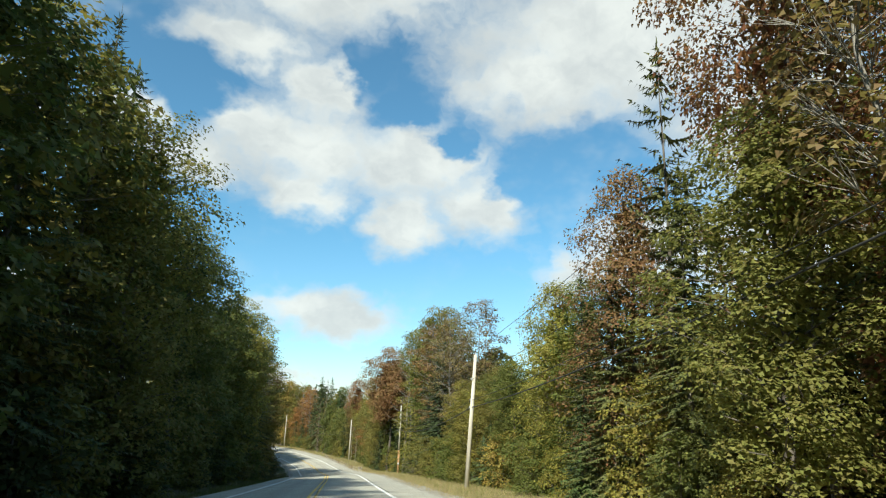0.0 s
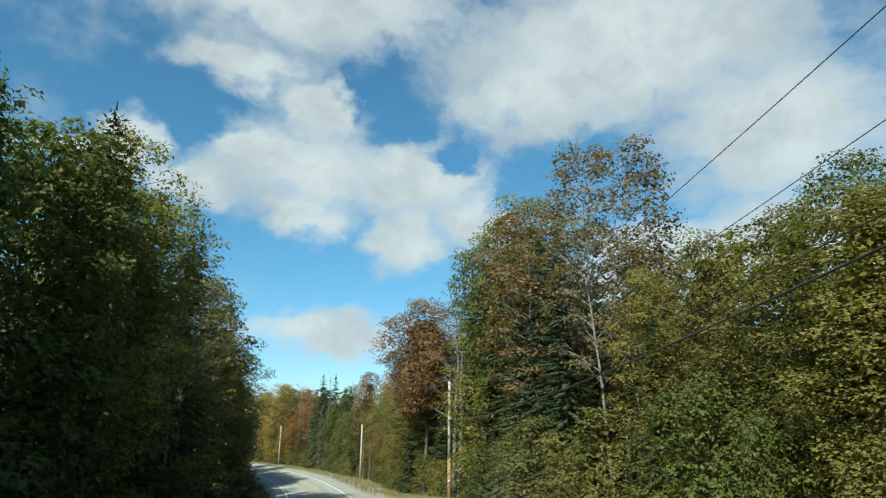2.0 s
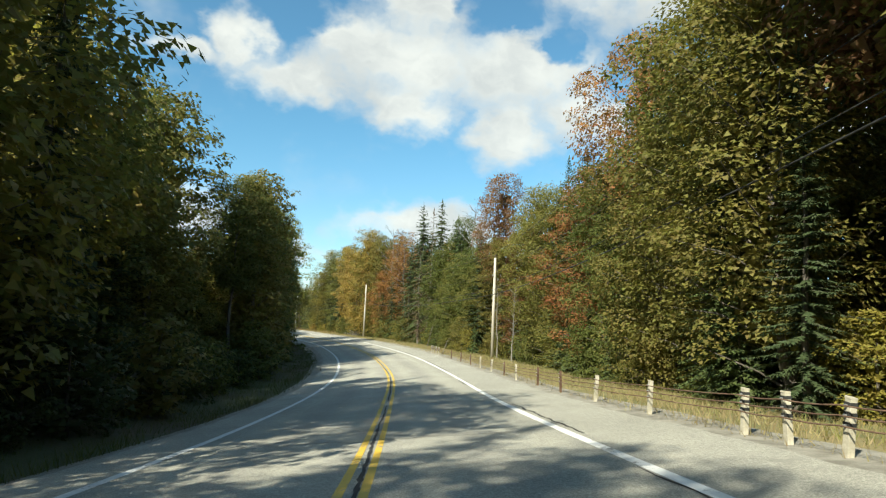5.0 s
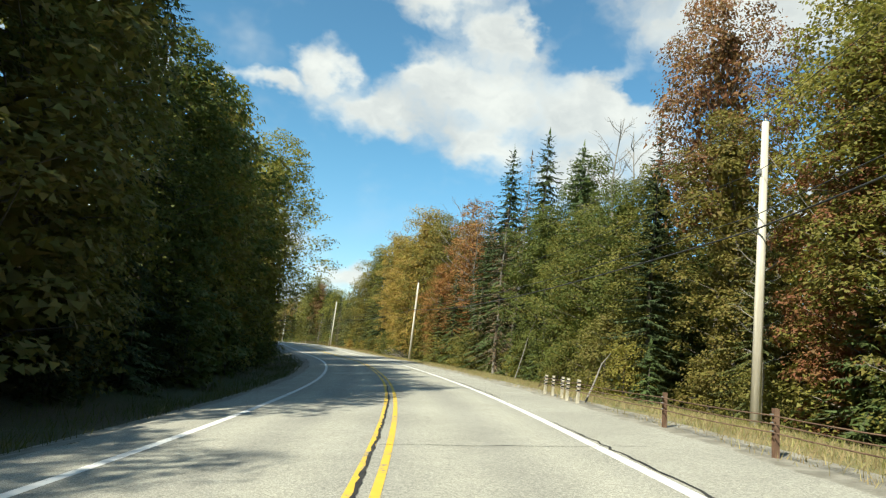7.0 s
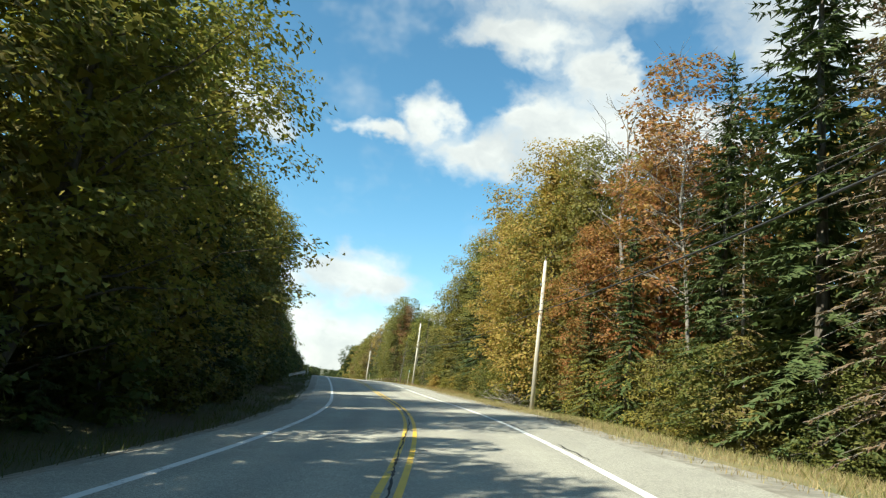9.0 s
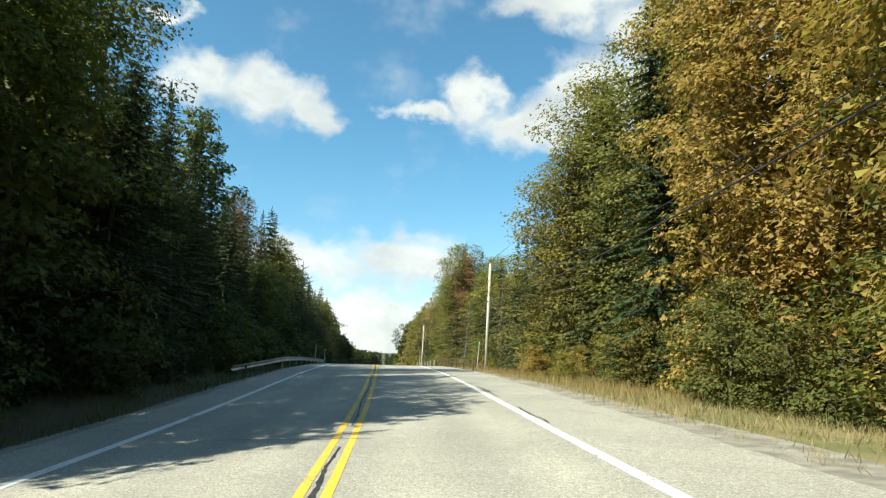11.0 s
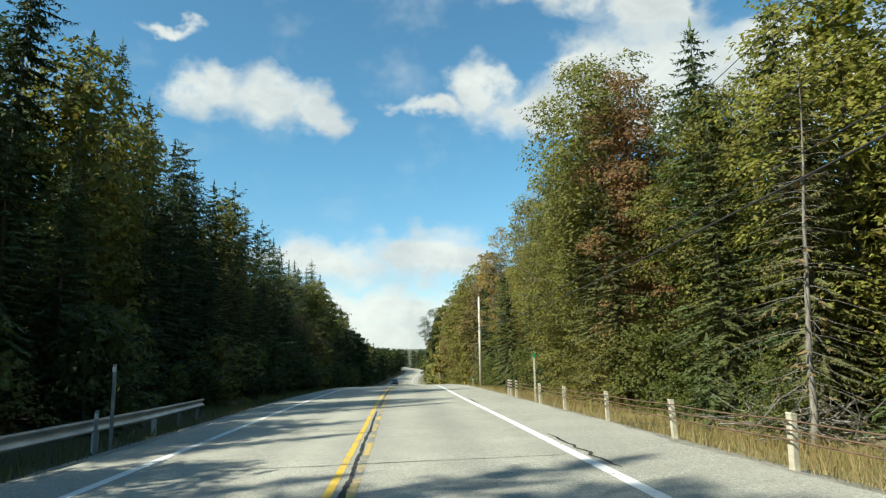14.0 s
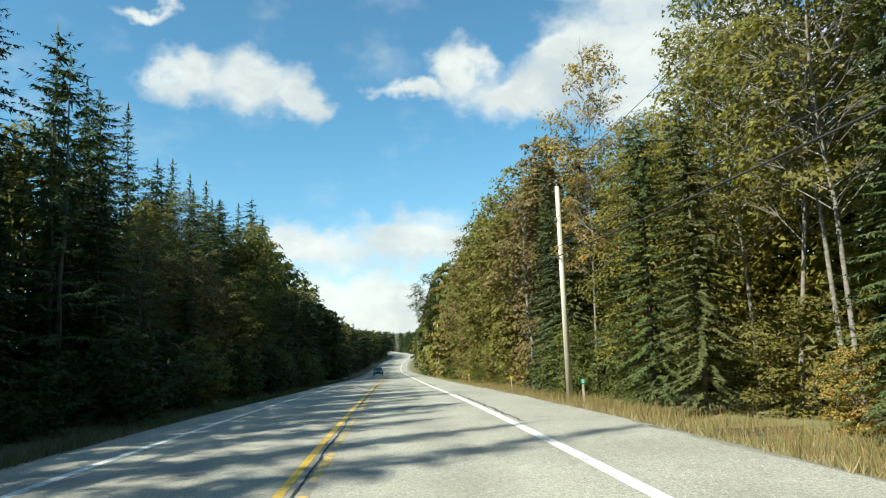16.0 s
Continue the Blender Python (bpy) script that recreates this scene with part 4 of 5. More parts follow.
def wood_row(rng, side, s0, s1, step, u_lo, u_hi, top, ref):
    """The wood's edge: every tree a thing."""
    s = s0
    while s < s1:
        u = side * rng.uniform(u_lo, u_hi)
        if side < 0 and 186 < s < 214:
            u -= 5.2
        if any((s - a) ** 2 + ((u - b) * 0.8) ** 2 < 4.4 for a, b in TAKEN):
            s += 1.0
            continue
        if side > 0 and any(-1 < q - s < 15 for q in POLES_AT):
            u += 1.8
        if side > 0 and 336 < s < 374:
            u += 2.0
        kinds, colours = zone(s, u)
        kind = draw(rng, kinds)
        tall = float(np.interp(s, *top)) * rng.uniform(0.84, 1.02) * (1 + 0.08 * (abs(u) - ref))
        if side < 0 and (138 < s < 178 or 248 < s < 284) and rng.random() < 0.4:
            tall *= rng.uniform(0.5, 0.68)
        if side < 0 and 186 < s < 208:
            tall *= 0.82
        colour = draw(rng, colours)
        wide = rng.uniform(0.95, 1.15) * (16 / tall) ** 0.4
        if kind == "spruce":
            tall *= 1.08
            key = "hemlock%d" % rng.integers(2) if rng.random() < (0.95 if side > 0 and 312 < s < 376 else 0.45 if side > 0 else 0.6 if s > 306 else 0.35) else "spruce%d" % rng.integers(3)
            colour = (SPRUCE, FIR, BALSAM)[int(rng.choice(3, p=(0.6, 0.3, 0.1) if side < 0 else (0.3, 0.35, 0.35)))]
        else:
            key = ("broad%d" if side > 0 and s < 420 else "shade%d") % rng.integers(4) if kind == "broad" else kind
        plant(key, s, u, tall, colour, rng.uniform(0, 360), wide)
        s += step * rng.uniform(0.75, 1.2) * (0.85 if kind == "spruce" else 1.0)


def woodland(rng):
    """The depth of the wood behind its edge: whole trees, joined by tone, past counting, and loose dark leaves added to
    block light.
    """
    near_shapes = [broadleaf(200 + k, 16, (3.2, 3.7, 2.9)[k], 0.02, 4800, 0.235, 70) for k in range(3)]
    far_shapes = [broadleaf(205 + k, 16, (3.2, 3.7, 2.9)[k], 0.02, 800, 0.72, 30) for k in range(3)]
    near_firs = [conifer(210 + k, 16, (2.9, 2.5)[k], 0.03, 0.6, 7, 0.44, 0.28) for k in range(2)]
    far_firs = [conifer(215 + k, 16, (2.9, 2.5)[k], 0.03, 1.1, 6, 1.0, 0.28) for k in range(2)]
    tones = collections.defaultdict(list)
    stems = []
    for side in (-1, 1):
        for s0, s1, step, lo, hi in ((30, 470, 4.5, 14.6, 17.0), (30, 560, 10.0, 20.0, 27.0), (470, 790, 4.2, 10.0, 13.5), (470, 620, 5.0, 15.0, 19.0), (640, 790, 5.0, 15.0, 30.0), (796, 860, 1.6, 0.0, 60.0)):
            s = s0
            while s < s1:
                u = side * rng.uniform(lo, hi)
                if side < 0 and 310 < s < 470:
                    u -= 4.5
                if side > 0 and s < 470:
                    u += 2.2
                top = RIGHT_TOP if side > 0 else TALL_TOP if s > 310 and u < -14 else LEFT_TOP
                kinds, colours = zone(s, u)
                kind = draw(rng, kinds)
                tone = draw(rng, colours)
                if kind == "spruce":
                    tone = SPRUCE if rng.random() < 0.45 else DEEP
                close = s < 470 and abs(u) < (29 if 90 < s < 140 and u > 0 else 19) or -22 < u < 0 and 310 < s < 470
                firs, shapes = (near_firs, near_shapes) if close else (far_firs, far_shapes)
                wood, crown = firs[rng.integers(2)] if tone == SPRUCE else shapes[rng.integers(3)]
                tall = float(np.interp(s, *top)) * rng.uniform(0.84, 1.03) * (0.6 if u < -13 and s < 278 else 1.0)
                k, w = tall / 16, rng.uniform(0, 6.2832)
                wide = k * (16 / tall) ** 0.4 * 1.1
                turn = np.array([(math.cos(w) * wide, -math.sin(w) * wide, 0), (math.sin(w) * wide, math.cos(w) * wide, 0), (0, 0, k)])
                foot = at(s, u, -0.15)
                tones[tone].append((crown[0] @ turn.T + foot, crown[1]))
                stems.append((wood[0][:72] @ turn.T + foot, wood[1][:64]))
                s += step * rng.uniform(0.8, 1.2)
    for tone, pieces in tones.items():
        ob = solid("woodland", *joined(pieces), NEEDLE if tone == SPRUCE else LEAF)
        ob.color = (*tone, 1.0)
        tagged(ob, COLOUR_WORDS[tone] + " foliage deep in the wood behind its edge", "woodland", kind="stuff")
    # loose oversized leaves, added to block light and keep the gaps dark
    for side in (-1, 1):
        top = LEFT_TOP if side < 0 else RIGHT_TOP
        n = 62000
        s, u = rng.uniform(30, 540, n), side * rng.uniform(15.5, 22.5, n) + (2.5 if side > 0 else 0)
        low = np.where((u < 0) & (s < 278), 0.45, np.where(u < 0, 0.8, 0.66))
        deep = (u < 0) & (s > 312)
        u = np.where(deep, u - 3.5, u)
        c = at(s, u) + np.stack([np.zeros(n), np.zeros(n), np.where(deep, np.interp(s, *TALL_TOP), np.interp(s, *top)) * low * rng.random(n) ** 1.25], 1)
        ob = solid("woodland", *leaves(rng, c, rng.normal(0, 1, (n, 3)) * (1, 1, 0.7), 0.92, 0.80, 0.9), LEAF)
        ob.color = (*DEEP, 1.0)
        tagged(ob, "oversized dark green leaves added to darken the depth of the wood", "woodland", kind="stuff")
    for shape, tone, name in ((broadleaf(221, 16, 4.2, 0.05, 620, 0.78, 40), OLIVE, "olive-green"), (broadleaf(222, 16, 4.0, 0.05, 620, 0.78, 40), GREEN, "green"),
                              (conifer(223, 16, 3.2, 0.05, 1.2, 7, 1.0, 0.25), DEEP, "dark green")):
        pieces = []
        for _ in range(120):
            s, u, k, w = rng.uniform(20, 700), rng.choice((-1, 1)) * rng.uniform(30, 62), rng.uniform(0.75, 1.05), rng.uniform(0, 6.28)
            k *= 0.5 if u > 0 and 90 < s < 165 or s > 300 and abs(u) < 50 else 0.85
            turn = np.array([(math.cos(w), -math.sin(w), 0), (math.sin(w), math.cos(w), 0), (0, 0, 1)]) * k
            pieces.append((shape[1][0] @ turn.T + at(s, u, -0.3), shape[1][1]))
        ob = solid("woodland", *joined(pieces), LEAF)
        ob.color = (*tone, 1.0)
        tagged(ob, name + " treetops of the wood far from the road", "woodland", kind="stuff")
    tagged(solid("woodland_trunks", *joined(stems), BARK, smooth=True), "shaded trunks standing deep in the wood", "woodland", kind="stuff")


wood_row(np.random.default_rng(99), -1, 42, 312, 3.5, 10.3, 12.6, LEFT_TOP, 11)
wood_row(np.random.default_rng(98), -1, 306, 474, 4.4, 11.2, 13.2, LEFT_TOP, 12)
wood_row(np.random.default_rng(97), -1, 309, 470, 3.3, 14.8, 17.6, TALL_TOP, 16)
wood_row(np.random.default_rng(101), 1, 64, 470, 3.5, 11.3, 13.3, RIGHT_TOP, 13)
woodland(np.random.default_rng(11))


def thicket(rng, side, s0, s1, step, u_lo, u_hi, lo, hi, palette, fine=False):
    s = s0
    while s < s1:
        key = "young_fir" if rng.random() < 0.22 else ("bush%d" % rng.integers(2) if fine else "shrub%d" % rng.integers(3))
        colour = FIR if key == "young_fir" else draw(rng, palette)
        u = rng.uniform(u_lo, u_hi)
        if side > 0 and any(-1 < p - s < 16 for p in POLES_AT):
            u += 1.2
        plant(key, s, side * u, rng.uniform(lo, hi), colour, rng.uniform(0, 360), rng.uniform(0.85, 1.3))
        s += step * rng.uniform(0.7, 1.3)


rng = np.random.default_rng(7)
thicket(rng, 1, 76, 330, 3.0, 10.0, 11.6, 1.8, 4.6, ((OLIVE, 4), (GREEN, 4), (LIME, 2), (GOLD, 0.5)), True)
thicket(rng, 1, 332, 480, 3.4, 10.0, 11.8, 1.6, 4.2, ((OLIVE, 4), (GREEN, 4), (LIME, 1), (GOLD, 1)), True)
thicket(rng, 1, 311, 323, 1.1, 8.6, 10.6, 1.2, 2.1, ((LIME, 4), (GOLD, 2), (OLIVE, 2)), True)
# left shrubs: much DEEP in the palette, so their colour carries the shade
thicket(rng, -1, 60, 470, 2.8, 8.8, 10.4, 1.5, 4.5, ((GREEN, 4), (DEEP, 4), (OLIVE, 2)))


def grass(name, rng, count, s_lo, s_hi, u_lo, u_hi, tall, colour, label):
    """Tufts of bent blades in one mesh."""
    s = rng.uniform(s_lo, s_hi, count)
    u = rng.uniform(0, 1, count) ** 0.8 * (u_hi - u_lo) + u_lo
    keep = np.sin(s * 0.9 + u * 2.3) + np.sin(s * 0.37 - u * 1.1) + rng.normal(0, 0.8, count) > -0.7
    s, u = s[keep], u[keep]
    n = len(s)
    p = at(s, u, -0.06)
    w = rng.uniform(0, 2 * np.pi, n)
    h = tall * rng.uniform(0.4, 1.25, n)
    side = np.stack([np.cos(w), np.sin(w), np.zeros(n)], 1) * (0.005 + 0.009 * rng.random(n))[:, None]
    tip = p + np.stack([np.sin(w) * h * 0.35 + rng.normal(0, 0.08, n), np.cos(w) * h * 0.35, h], 1)
    v = np.stack([p - side, p + side, tip], 1).reshape(-1, 3)
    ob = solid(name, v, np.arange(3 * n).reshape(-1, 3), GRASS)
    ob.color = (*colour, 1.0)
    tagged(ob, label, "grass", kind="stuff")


rng = np.random.default_rng(9)
grass("verge_grass", rng, 185000, 85, 470, 5.62, 10.6, 0.22, (0.31, 0.255, 0.135), "dry straw-coloured grass on the roadside verge")
grass("verge_grass", rng, 34000, 298, 440, 6.6, 10.4, 0.48, (0.27, 0.205, 0.09), "tall dry brownish grass and weeds behind the cable fence")
grass("verge_grass", rng, 40000, 85, 470, 6.4, 11.5, 0.30, (0.20, 0.20, 0.065), "green weeds among the dry verge grass")
# left-hand grass: the shade there is put into its darker colour
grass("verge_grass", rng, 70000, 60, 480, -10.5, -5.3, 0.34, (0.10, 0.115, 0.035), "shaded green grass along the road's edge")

# the pattern trees are not part of the place
for pattern, _ in MODELS.values():
    for ob in (*pattern.children_recursive, pattern):
        bpy.data.objects.remove(ob)

# ---- utility poles and their cables ----
POLES = [(50.0, 10.0, 10.0), (103.7, 9.1, 8.35), (158.0, 10.2, 9.5), (219.6, 10.3, 9.1), (280.2, 9.1, 9.7), (335.0, 9.5, 9.6), (409.4, 9.2, 10.1),
         (494.0, 9.2, 9.8), (590.0, 9.2, 9.8), (665.0, 9.2, 9.8)]


def utility_pole(s, u, tall, fresh, lean=0.0):
    root = tagged(new("utility_pole"), "weathered pale timber utility pole beside the road verge" if not fresh else "pale timber utility pole with a reddish-brown foot",
                  "utility pole", "poles along the road")
    foot = at(s, u)
    root.matrix_world = pose(*(float(v) for v in foot), 0, lean, along(s))
    cut = 3.2 if fresh else 0.0
    r = lambda z: 0.155 - 0.055 * z / tall
    if fresh:
        part("pole_foot", rod(r(0), r(cut), cut + 0.5, pose(0, 0, -0.5), 16), POLE_FRESH, root, "reddish-brown treated foot")
        part("tag_band", rod(r(1.2) + 0.008, r(1.2) + 0.008, 0.28, pose(0, 0, 1.2), 16), STEEL, root, "grey metal band")
    part("shaft", rod(r(cut), r(tall), tall - cut + (0 if fresh else 0.5), pose(0, 0, cut - (0 if fresh else 0.5)), 16), POLE_WOOD, root)
    pin = part("insulator_pin", rod(0.018, 0.018, 0.22, pose(0, 0, tall - 0.04)), STEEL, root)
    part("insulator", rod(0.065, 0.04, 0.14, pose(0, 0, tall + 0.16)), CERAMIC, pin, "brown glazed insulator")
    part("spool_bracket", box(0.10, 0.16, 0.16, pose(-0.15, 0, tall - 1.6), 0.02), STEEL, root, "steel bracket with a spool insulator")
    part("cable_clamp", box(0.09, 0.14, 0.10, pose(-0.16, 0, tall - 3.4), 0.02), STEEL, root)
    part("cable_clamp", box(0.07, 0.10, 0.08, pose(-0.15, 0, tall - 2.95), 0.02), STEEL, root)
    return root


for k, (s, u, tall) in enumerate(POLES):
    utility_pole(s, u, tall, k == 2, 2.6 if k == 1 else 0.0)


def hang(a, b, sag, radius, name, label, mat=None):
    t = np.linspace(0, 1, 17)[:, None]
    p = np.asarray(a) * (1 - t) + np.asarray(b) * t - np.array([0, 0, 1.0]) * sag * 4 * t * (1 - t)
    ob = solid(name, *tube(p, np.full(17, radius), 6), mat or CABLE, smooth=True)
    return tagged(ob, label, "cable", "cables between the poles")


TOPS = [(s, u + (0.4 if k == 1 else 0.0), h) for k, (s, u, h) in enumerate(POLES)]
for (s0, u0, h0), (s1, u1, h1) in zip(TOPS, TOPS[1:]):
    for drop, shift, sag, radius, label in ((-0.28, 0, 0.5, 0.011, "bare overhead wire between pole tops"), (1.6, -0.2, 0.6, 0.009, "thin neutral wire between two poles"),
                                            (2.95, -0.19, 0.7, 0.014, "black overhead telephone cable between poles"), (3.4, -0.2, 0.8, 0.026, "thick black overhead cable between poles")):
        hang(at(s0, u0 + shift, h0 - drop), at(s1, u1 + shift, h1 - drop), sag, radius, "overhead_cable", label)


def guy_wire(s, u, tall, ds, du):
    root = tagged(new("guy_wire"), "steel guy wire with a white insulator staying a pole", "guy wire")
    top, end = at(s, u, tall - 0.9), at(s + ds, u + du)
    solid("stay", *tube(np.stack([top, (top + end) / 2, end]), (0.008,) * 3, 5), STEEL, root)
    m = top + (end - top) * 0.42
    n = top + (end - top) * 0.46
    solid("insulator", *tube(np.stack([m, (m + n) / 2, n]), (0.05, 0.06, 0.05), 8), SIGN_WHITE, root, "white strain insulator")


guy_wire(158.0, 10.2, 9.5, -1.0, 6.5)
guy_wire(219.6, 10.3, 9.1, -1.5, 6.0)


# ---- cable fence on the right ----
def i_beam(tall, w, d, t):
    """A steel I-section, standing."""
    v = [(-w, -d), (w, -d), (w, -d + t), (t / 2, -d + t), (t / 2, d - t), (w, d - t), (w, d), (-w, d), (-w, d - t), (-t / 2, d - t), (-t / 2, -d + t), (-w, -d + t)]
    bm = bmesh.new()
    low = [bm.verts.new((x, y, -0.3)) for x, y in v]
    top = [bm.verts.new((x, y, tall)) for x, y in v]
    n = len(v)
    for k in range(n):
        bm.faces.new((low[k], low[(k + 1) % n], top[(k + 1) % n], top[k]))
    bm.faces.new(top)
    return bm


def fence_post(kind):
    if kind == "rusty":
        root = tagged(new("fence_post"), "rusted steel post of the roadside cable fence", "fence post", "cable fence posts")
        part("beam", i_beam(0.70, 0.035, 0.045, 0.014), RUST, root)
    else:
        root = tagged(new("fence_post"), "pale weathered timber post of the roadside cable fence" if kind == "pale" else "pale timber end post of the fence with black bands",
                      "fence post", "cable fence posts")
        part("shaft", box(0.085, 0.11, 0.98, pose(0, 0, 0.19), 0.012), POST_PAINT, root)
        part("cap", box(0.090, 0.115, 0.03, pose(0, 0, 0.69, 0, 8, 0), 0.008), POST_PAINT, root)
        if kind == "banded":
            for z in (0.38, 0.50, 0.62):
                part("band", box(0.096, 0.121, 0.045, pose(0, 0, z), 0.006), RUBBER, root, "black band round the post")
    for z in (0.36, 0.48, 0.60):
        part("hook", box(0.05, 0.022, 0.03, pose(-0.06, 0, z), 0.005), STEEL, root)
    return root


def cable_fence(posts, seed, start_end, finish_end):
    """Posts at their places along the road, with three cables run down to the ground at both ends."""
    rng = np.random.default_rng(seed)
    kinds = {k: fence_post(k) for k in ("rusty", "pale", "banded")}
    us = []
    for s, kind in posts:
        u = 5.78 + rng.normal(0, 0.04)
        p = at(s, u)
        copy_thing(kinds[kind], pose(*(float(v) for v in p), rng.normal(0, 2.0), rng.normal(0, 2.0), along(s) + rng.normal(0, 4)))
        us.append((s, u))
    for ob in kinds.values():
        for o in (*ob.children_recursive, ob):
            bpy.data.objects.remove(o)
    for z in (0.36, 0.48, 0.60):
        pts = []
        for (a, u), (b, v) in zip(us, us[1:]):
            for t in (0, 0.25, 0.5, 0.75):
                pts.append(at(a + (b - a) * t, u + (v - u) * t - 0.1, z - 0.09 * t * (1 - t)))
        pts.append(at(us[-1][0], us[-1][1] - 0.1, z))
        pts = [at(us[0][0] - start_end, us[0][1] + 0.9, 0.02)] + pts + [at(us[-1][0] + finish_end, us[-1][1] + 0.9, 0.02)]
        ob = solid("fence_cable", *tube(np.array(pts), np.full(len(pts), 0.011), 6), RUST, smooth=True)
        tagged(ob, "rusty steel cable strung along the fence posts", "fence cable", "cables of the fence")


cable_fence([(168.0 + 1.2 * k, "banded") for k in range(5)] + [(176.6 + 3.85 * k, "pale" if k in (0, 1, 4, 6, 7) else "rusty") for k in range(11)]
            + [(221.4 + 1.15 * k, "banded") for k in range(5)], 3, 4.5, 4.5)
cable_fence([(317.5 + 3.8 * k, "rusty" if k < 7 else "pale") for k in range(12)] + [(363.2, "pale")] + [(367.3 + 1.28 * k, "banded") for k in range(3)], 4, 5.0, 6.0)


# ---- steel guard rail on the left ----
def guard_rail(s0, s1, u):
    root = tagged(new("guard_rail"), "galvanised steel guard rail along the shaded road edge", "guard rail")
    shape = [(0.0, -0.155), (0.035, -0.13), (0.035, -0.085), (-0.045, -0.04), (-0.045, 0.04), (0.035, 0.085), (0.035, 0.13), (0.0, 0.155)]
    s = np.arange(s0, s1, 1.0)
    flare = np.interp(s, (s0, s0 + 8, s1 - 9, s1), (-1.6, 0, 0, -1.3))
    sink = np.interp(s, (s0, s0 + 8, s1), (-0.25, 0, 0))
    vs = []
    for thick in (0.0, -0.012):
        for x, z in shape:
            vs.append(at(s, u + flare + x + thick, 0.58 + z + sink))
    v = np.stack(vs, 1)
    n, k = v.shape[:2]
    i, j = np.meshgrid(np.arange(n - 1), np.arange(7), indexing="ij")
    faces = []
    for base in (0, 8):
        a = (i * k + j + base).ravel()
        faces.append(np.stack([a, a + 1, a + 1 + k, a + k], 1))
    a = np.arange(n - 1) * k
    faces.append(np.stack([a, a + k, a + k + 8, a + 8], 1))
    faces.append(np.stack([a + 7, a + 7 + k, a + k + 15, a + 15], 1))
    solid("rail", v.reshape(-1, 3), np.concatenate(faces), STEEL, root, smooth=True)
    for q in np.arange(s0 + 1, s1 - 0.5, 3.8):
        f = float(np.interp(q, s, flare))
        p = at(q, u + f - 0.14)
        # posts near the far end are coloured white to show sun on them
        near_end = q > s1 - 22
        post = part("post", i_beam(0.72 + float(np.interp(q, s, sink)), 0.05, 0.075, 0.012), SIGN_WHITE if near_end and q < s1 - 5 else STEEL, root,
                    "post coloured white as if sunlit" if near_end and q < s1 - 5 else "")
        post.matrix_world = pose(*(float(w) for w in p), 0, 0, along(q))


guard_rail(316.5, 368.0, -6.2)


# ---- small posts and signs ----
def delineator(s, u, tall, lean=0.0):
    root = tagged(new("marker_post"), "tall thin grey steel marker post beside the guard rail", "marker post")
    p = at(s, u)
    root.matrix_world = pose(*(float(v) for v in p), 0, lean, along(s))
    part("stake", i_beam(tall, 0.035, 0.02, 0.008), STEEL, root)
    part("reflector", box(0.08, 0.012, 0.12, pose(0, -0.03, tall - 0.12), 0.003), SIGN_WHITE, root, "white reflector plate")


delineator(343.4, -5.9, 2.0)
delineator(355.3, -5.9, 1.9)
delineator(354.2, -5.75, 0.9)


def marker_sign(s, u, tall, plate_w, plate_h, mat, label, lean=0.0, bars=True):
    root = tagged(new("marker_sign"), label, "road sign")
    p = at(s, u)
    root.matrix_world = pose(*(float(v) for v in p), 0, lean, along(s))
    part("post", i_beam(tall, 0.03, 0.022, 0.008), POST_PAINT, root)
    plate = part("plate", box(plate_w, 0.006, plate_h, pose(0, -0.032, tall - plate_h / 2 + 0.03), 0.002), mat, root)
    if bars:
        for k in range(3):
            part("bar", box(plate_w * 0.5, 0.004, plate_h * 0.14, pose(0, -0.037, tall + 0.03 - plate_h * (0.25 + 0.25 * k)), 0.0), SIGN_WHITE, plate, "white bar of small print")


marker_sign(327.3, 7.5, 2.15, 0.16, 0.30, SIGN_GREEN, "small green marker sign on a leaning steel post", 3.0)
marker_sign(363.5, 5.75, 1.75, 0.10, 0.14, SIGN_GREEN, "narrow green marker sign on a pale post", 0.0, False)
marker_sign(401.6, 7.5, 0.95, 0.17, 0.17, SIGN_GREEN, "low green marker plate on a white stake", 0.0)
marker_sign(419.0, 8.3, 1.0, 0.14, 0.20, SIGN_YELLOW, "low yellow marker plate on a pale stake", 0.0, False)
marker_sign(441.0, 8.3, 1.0, 0.14, 0.20, SIGN_YELLOW, "low yellow marker plate on a pale stake", 0.0, False)


def leaning_stake(s, u, length, lean):
    root = tagged(new("leaning_stake"), "thin bleached stick leaning among the verge grass", "stick")
    p = at(s, u)
    root.matrix_world = pose(*(float(v) for v in p), 0, lean, along(s))
    bend = np.array([(0, 0, -0.2), (0.02, 0, length * 0.4), (0.0, 0.03, length * 0.75), (0.12, 0, length)])
    solid("stem", *tube(bend, (0.035, 0.03, 0.022, 0.012), 6), PALE_BARK, root)


leaning_stake(243.5, 9.0, 4.2, 13.0)
leaning_stake(221.9, 6.1, 1.75, 20.0)


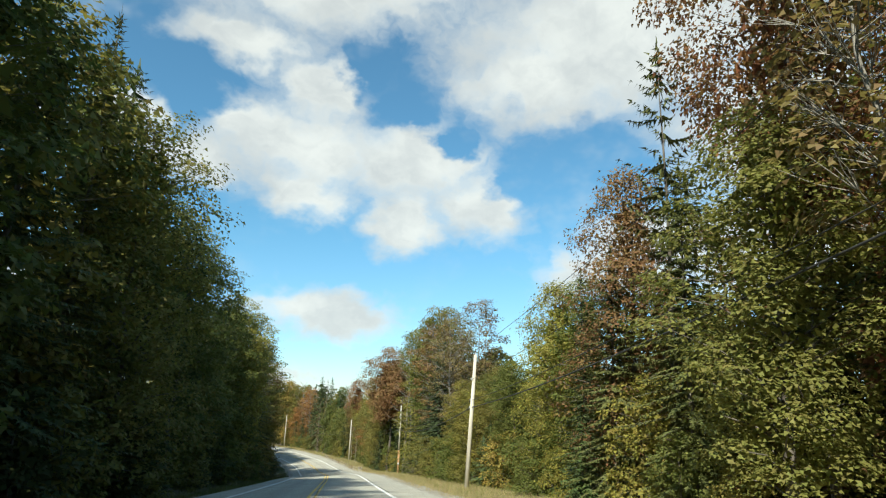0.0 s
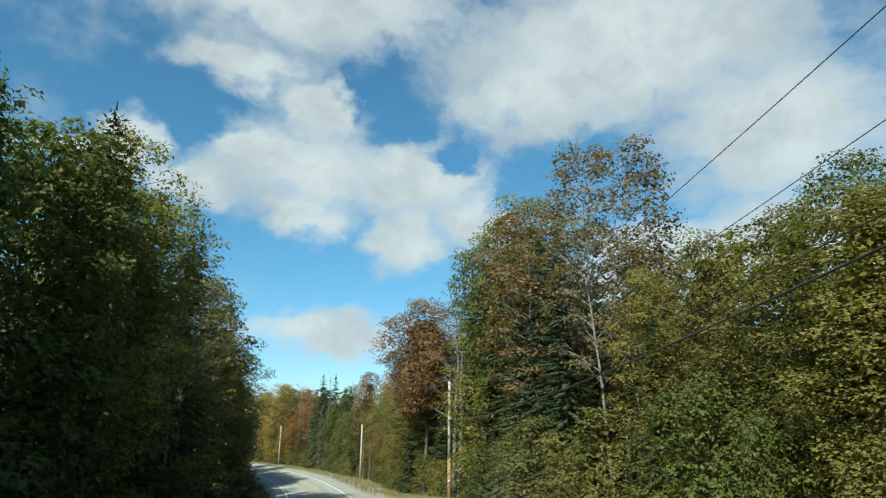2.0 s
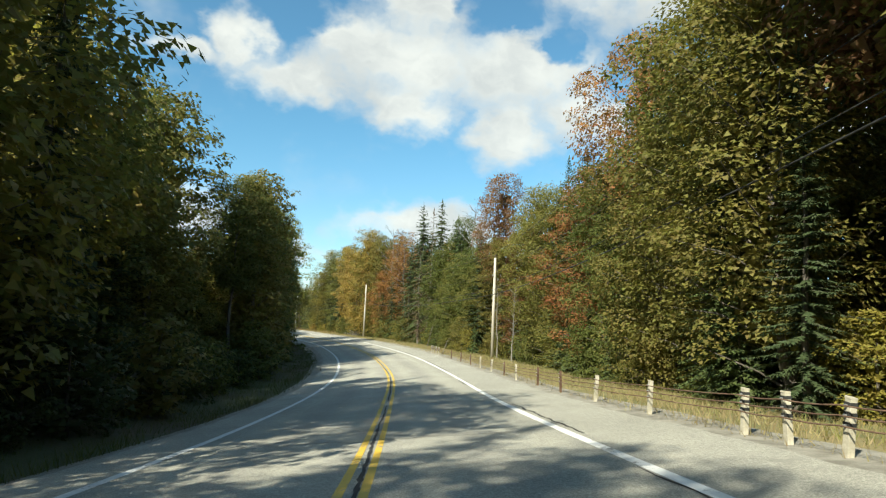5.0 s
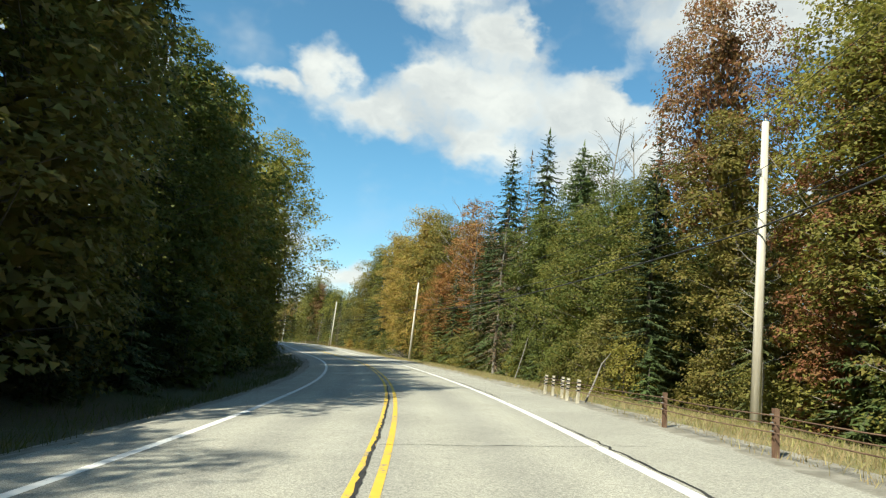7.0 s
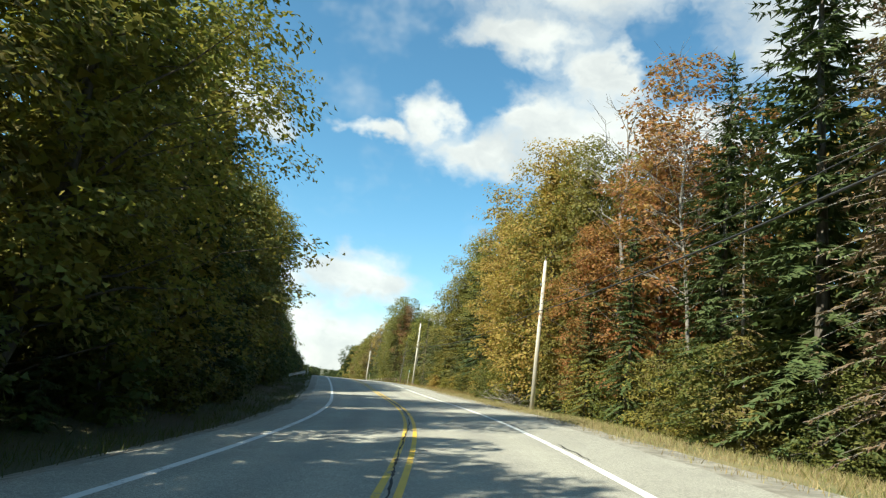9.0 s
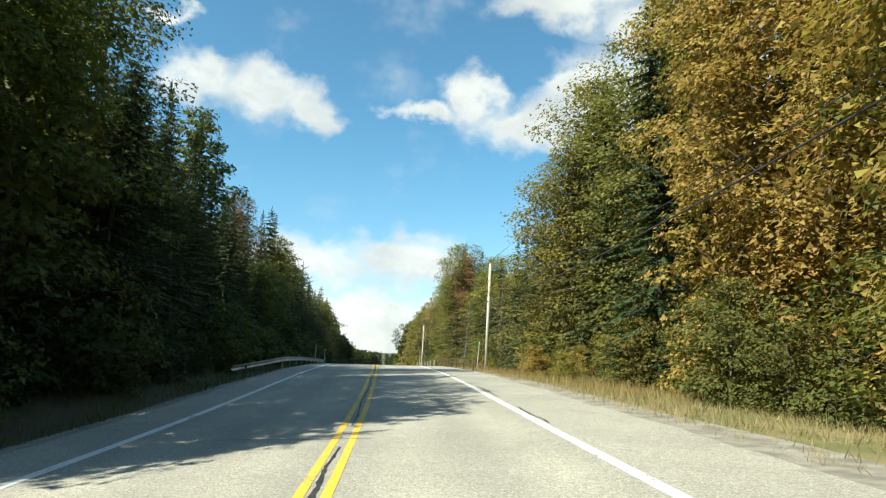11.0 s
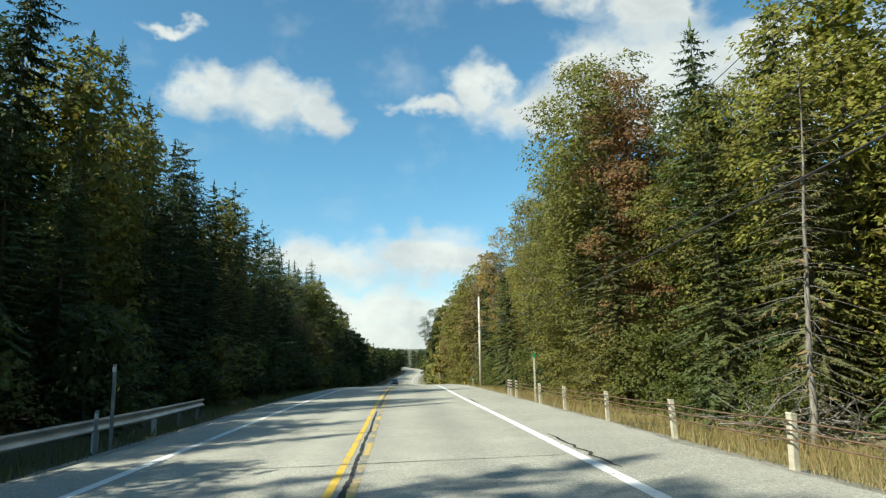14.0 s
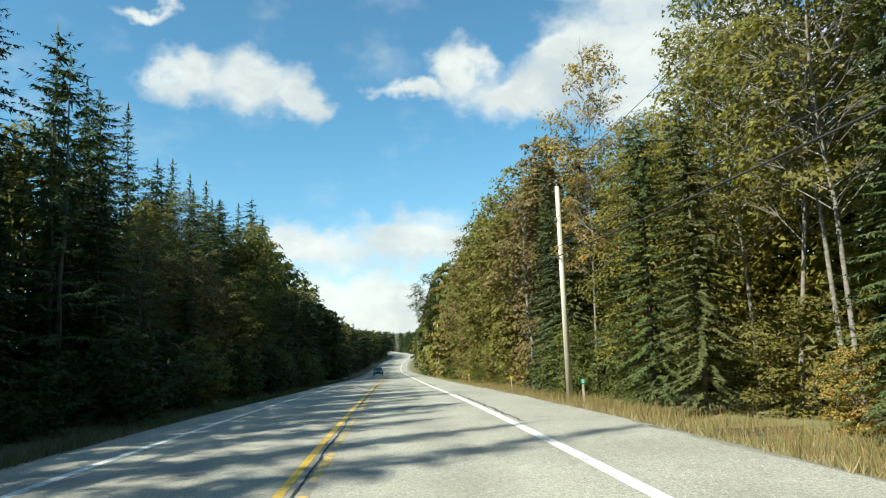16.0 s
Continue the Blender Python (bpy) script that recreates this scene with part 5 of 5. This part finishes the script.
def brush_pile(s, u, wide, tall, count, seed, mat=None):
    """Dead branches heaped up on the ground."""
    rng = np.random.default_rng(seed)
    pieces = []
    for _ in range(count):
        a = np.array([rng.normal(0, wide * 0.4), rng.normal(0, wide * 0.3), rng.uniform(0, tall * 0.5)])
        d = np.array([rng.normal(0, 1), rng.normal(0, 1), rng.normal(0.25, 0.4)])
        d *= rng.uniform(0.4, 1.2) / np.linalg.norm(d)
        b = a + d + rng.normal(0, 0.12, 3)
        c = b + d * 0.8 + rng.normal(0, 0.2, 3)
        pieces.append(tube(np.stack([a, b, c]), (0.022, 0.015, 0.005), 4))
    root = tagged(new("brush_pile"), "heap of grey dead branches at the wood's edge", "brush pile")
    root.location = [float(v) for v in at(s, u)]
    tagged(solid("brush", *joined(pieces), mat or DEAD_WOOD, root), kind="stuff")


brush_pile(286.0, 10.0, 2.6, 1.3, 160, 1)
# the next two heaps use darker BARK to imitate the shade they lie in
brush_pile(134.6, 11.3, 2.8, 1.7, 200, 2, BARK)
brush_pile(137.6, 11.8, 2.2, 1.3, 120, 3, BARK)
brush_pile(355.5, 11.2, 2.2, 1.2, 110, 4)


# ---- the oncoming car, far down the road ----
def car(s, u):
    root = tagged(new("car"), "dark saloon car on the far lane of the road", "car")
    p = at(s, u)
    root.matrix_world = pose(*(float(v) for v in p), math.degrees(math.atan2(float(at(s + 3, u)[2] - at(s - 3, u)[2]), 6.0)), 0, along(s))
    side = [(-2.3, 0.35), (2.25, 0.35), (2.3, 0.62), (2.2, 0.86), (1.1, 0.98), (-1.25, 0.95), (-2.2, 0.72), (-2.32, 0.55)]
    cabin = [(1.55, 0.96), (0.75, 1.42), (-0.25, 1.46), (-1.3, 0.94)]

    def slab(line, half, narrow):
        bm = bmesh.new()
        rows = [[bm.verts.new((x * (1 - narrow * max(0, z - 0.95)), y, z)) for y, z in line] for x in (-half, half)]
        n = len(line)
        for k in range(n):
            bm.faces.new((rows[0][k], rows[0][(k + 1) % n], rows[1][(k + 1) % n], rows[1][k]))
        bm.faces.new(rows[0][::-1])
        bm.faces.new(rows[1])
        bmesh.ops.recalc_face_normals(bm, faces=bm.faces[:])
        bmesh.ops.bevel(bm, geom=bm.edges[:], offset=0.05, segments=2, affect="EDGES")
        return bm
    body = part("body", slab(side, 0.89, 0.0), CAR_PAINT, root)
    part("cabin", slab(cabin, 0.82, 0.35), CAR_GLASS, root, "dark tinted windows")
    part("roof", box(1.16, 0.95, 0.04, pose(0, 0.24, 1.46), 0.018), CAR_PAINT, root)
    for x in (-0.62, 0.62):
        part("headlight", box(0.36, 0.06, 0.13, pose(x, -2.27, 0.66), 0.02), LAMP_GLASS, root, "clear headlight")
    part("grille", box(0.7, 0.05, 0.16, pose(0, -2.3, 0.6), 0.015), RUBBER, root)
    part("bumper", box(1.76, 0.14, 0.2, pose(0, -2.28, 0.42), 0.04), CAR_PAINT, root)
    for x in (-0.8, 0.8):
        for y in (-1.4, 1.35):
            wheel = part("wheel", rod(0.2, 0.2, 0.21, pose(x + (0.105 if x > 0 else 0.105), y, 0.33, 0, -90, 0), 16), STEEL, root)
            part("tyre", rod(0.33, 0.33, 0.2, pose(x + 0.1, y, 0.33, 0, -90, 0), 20), RUBBER, wheel)


car(503.0, -1.75)
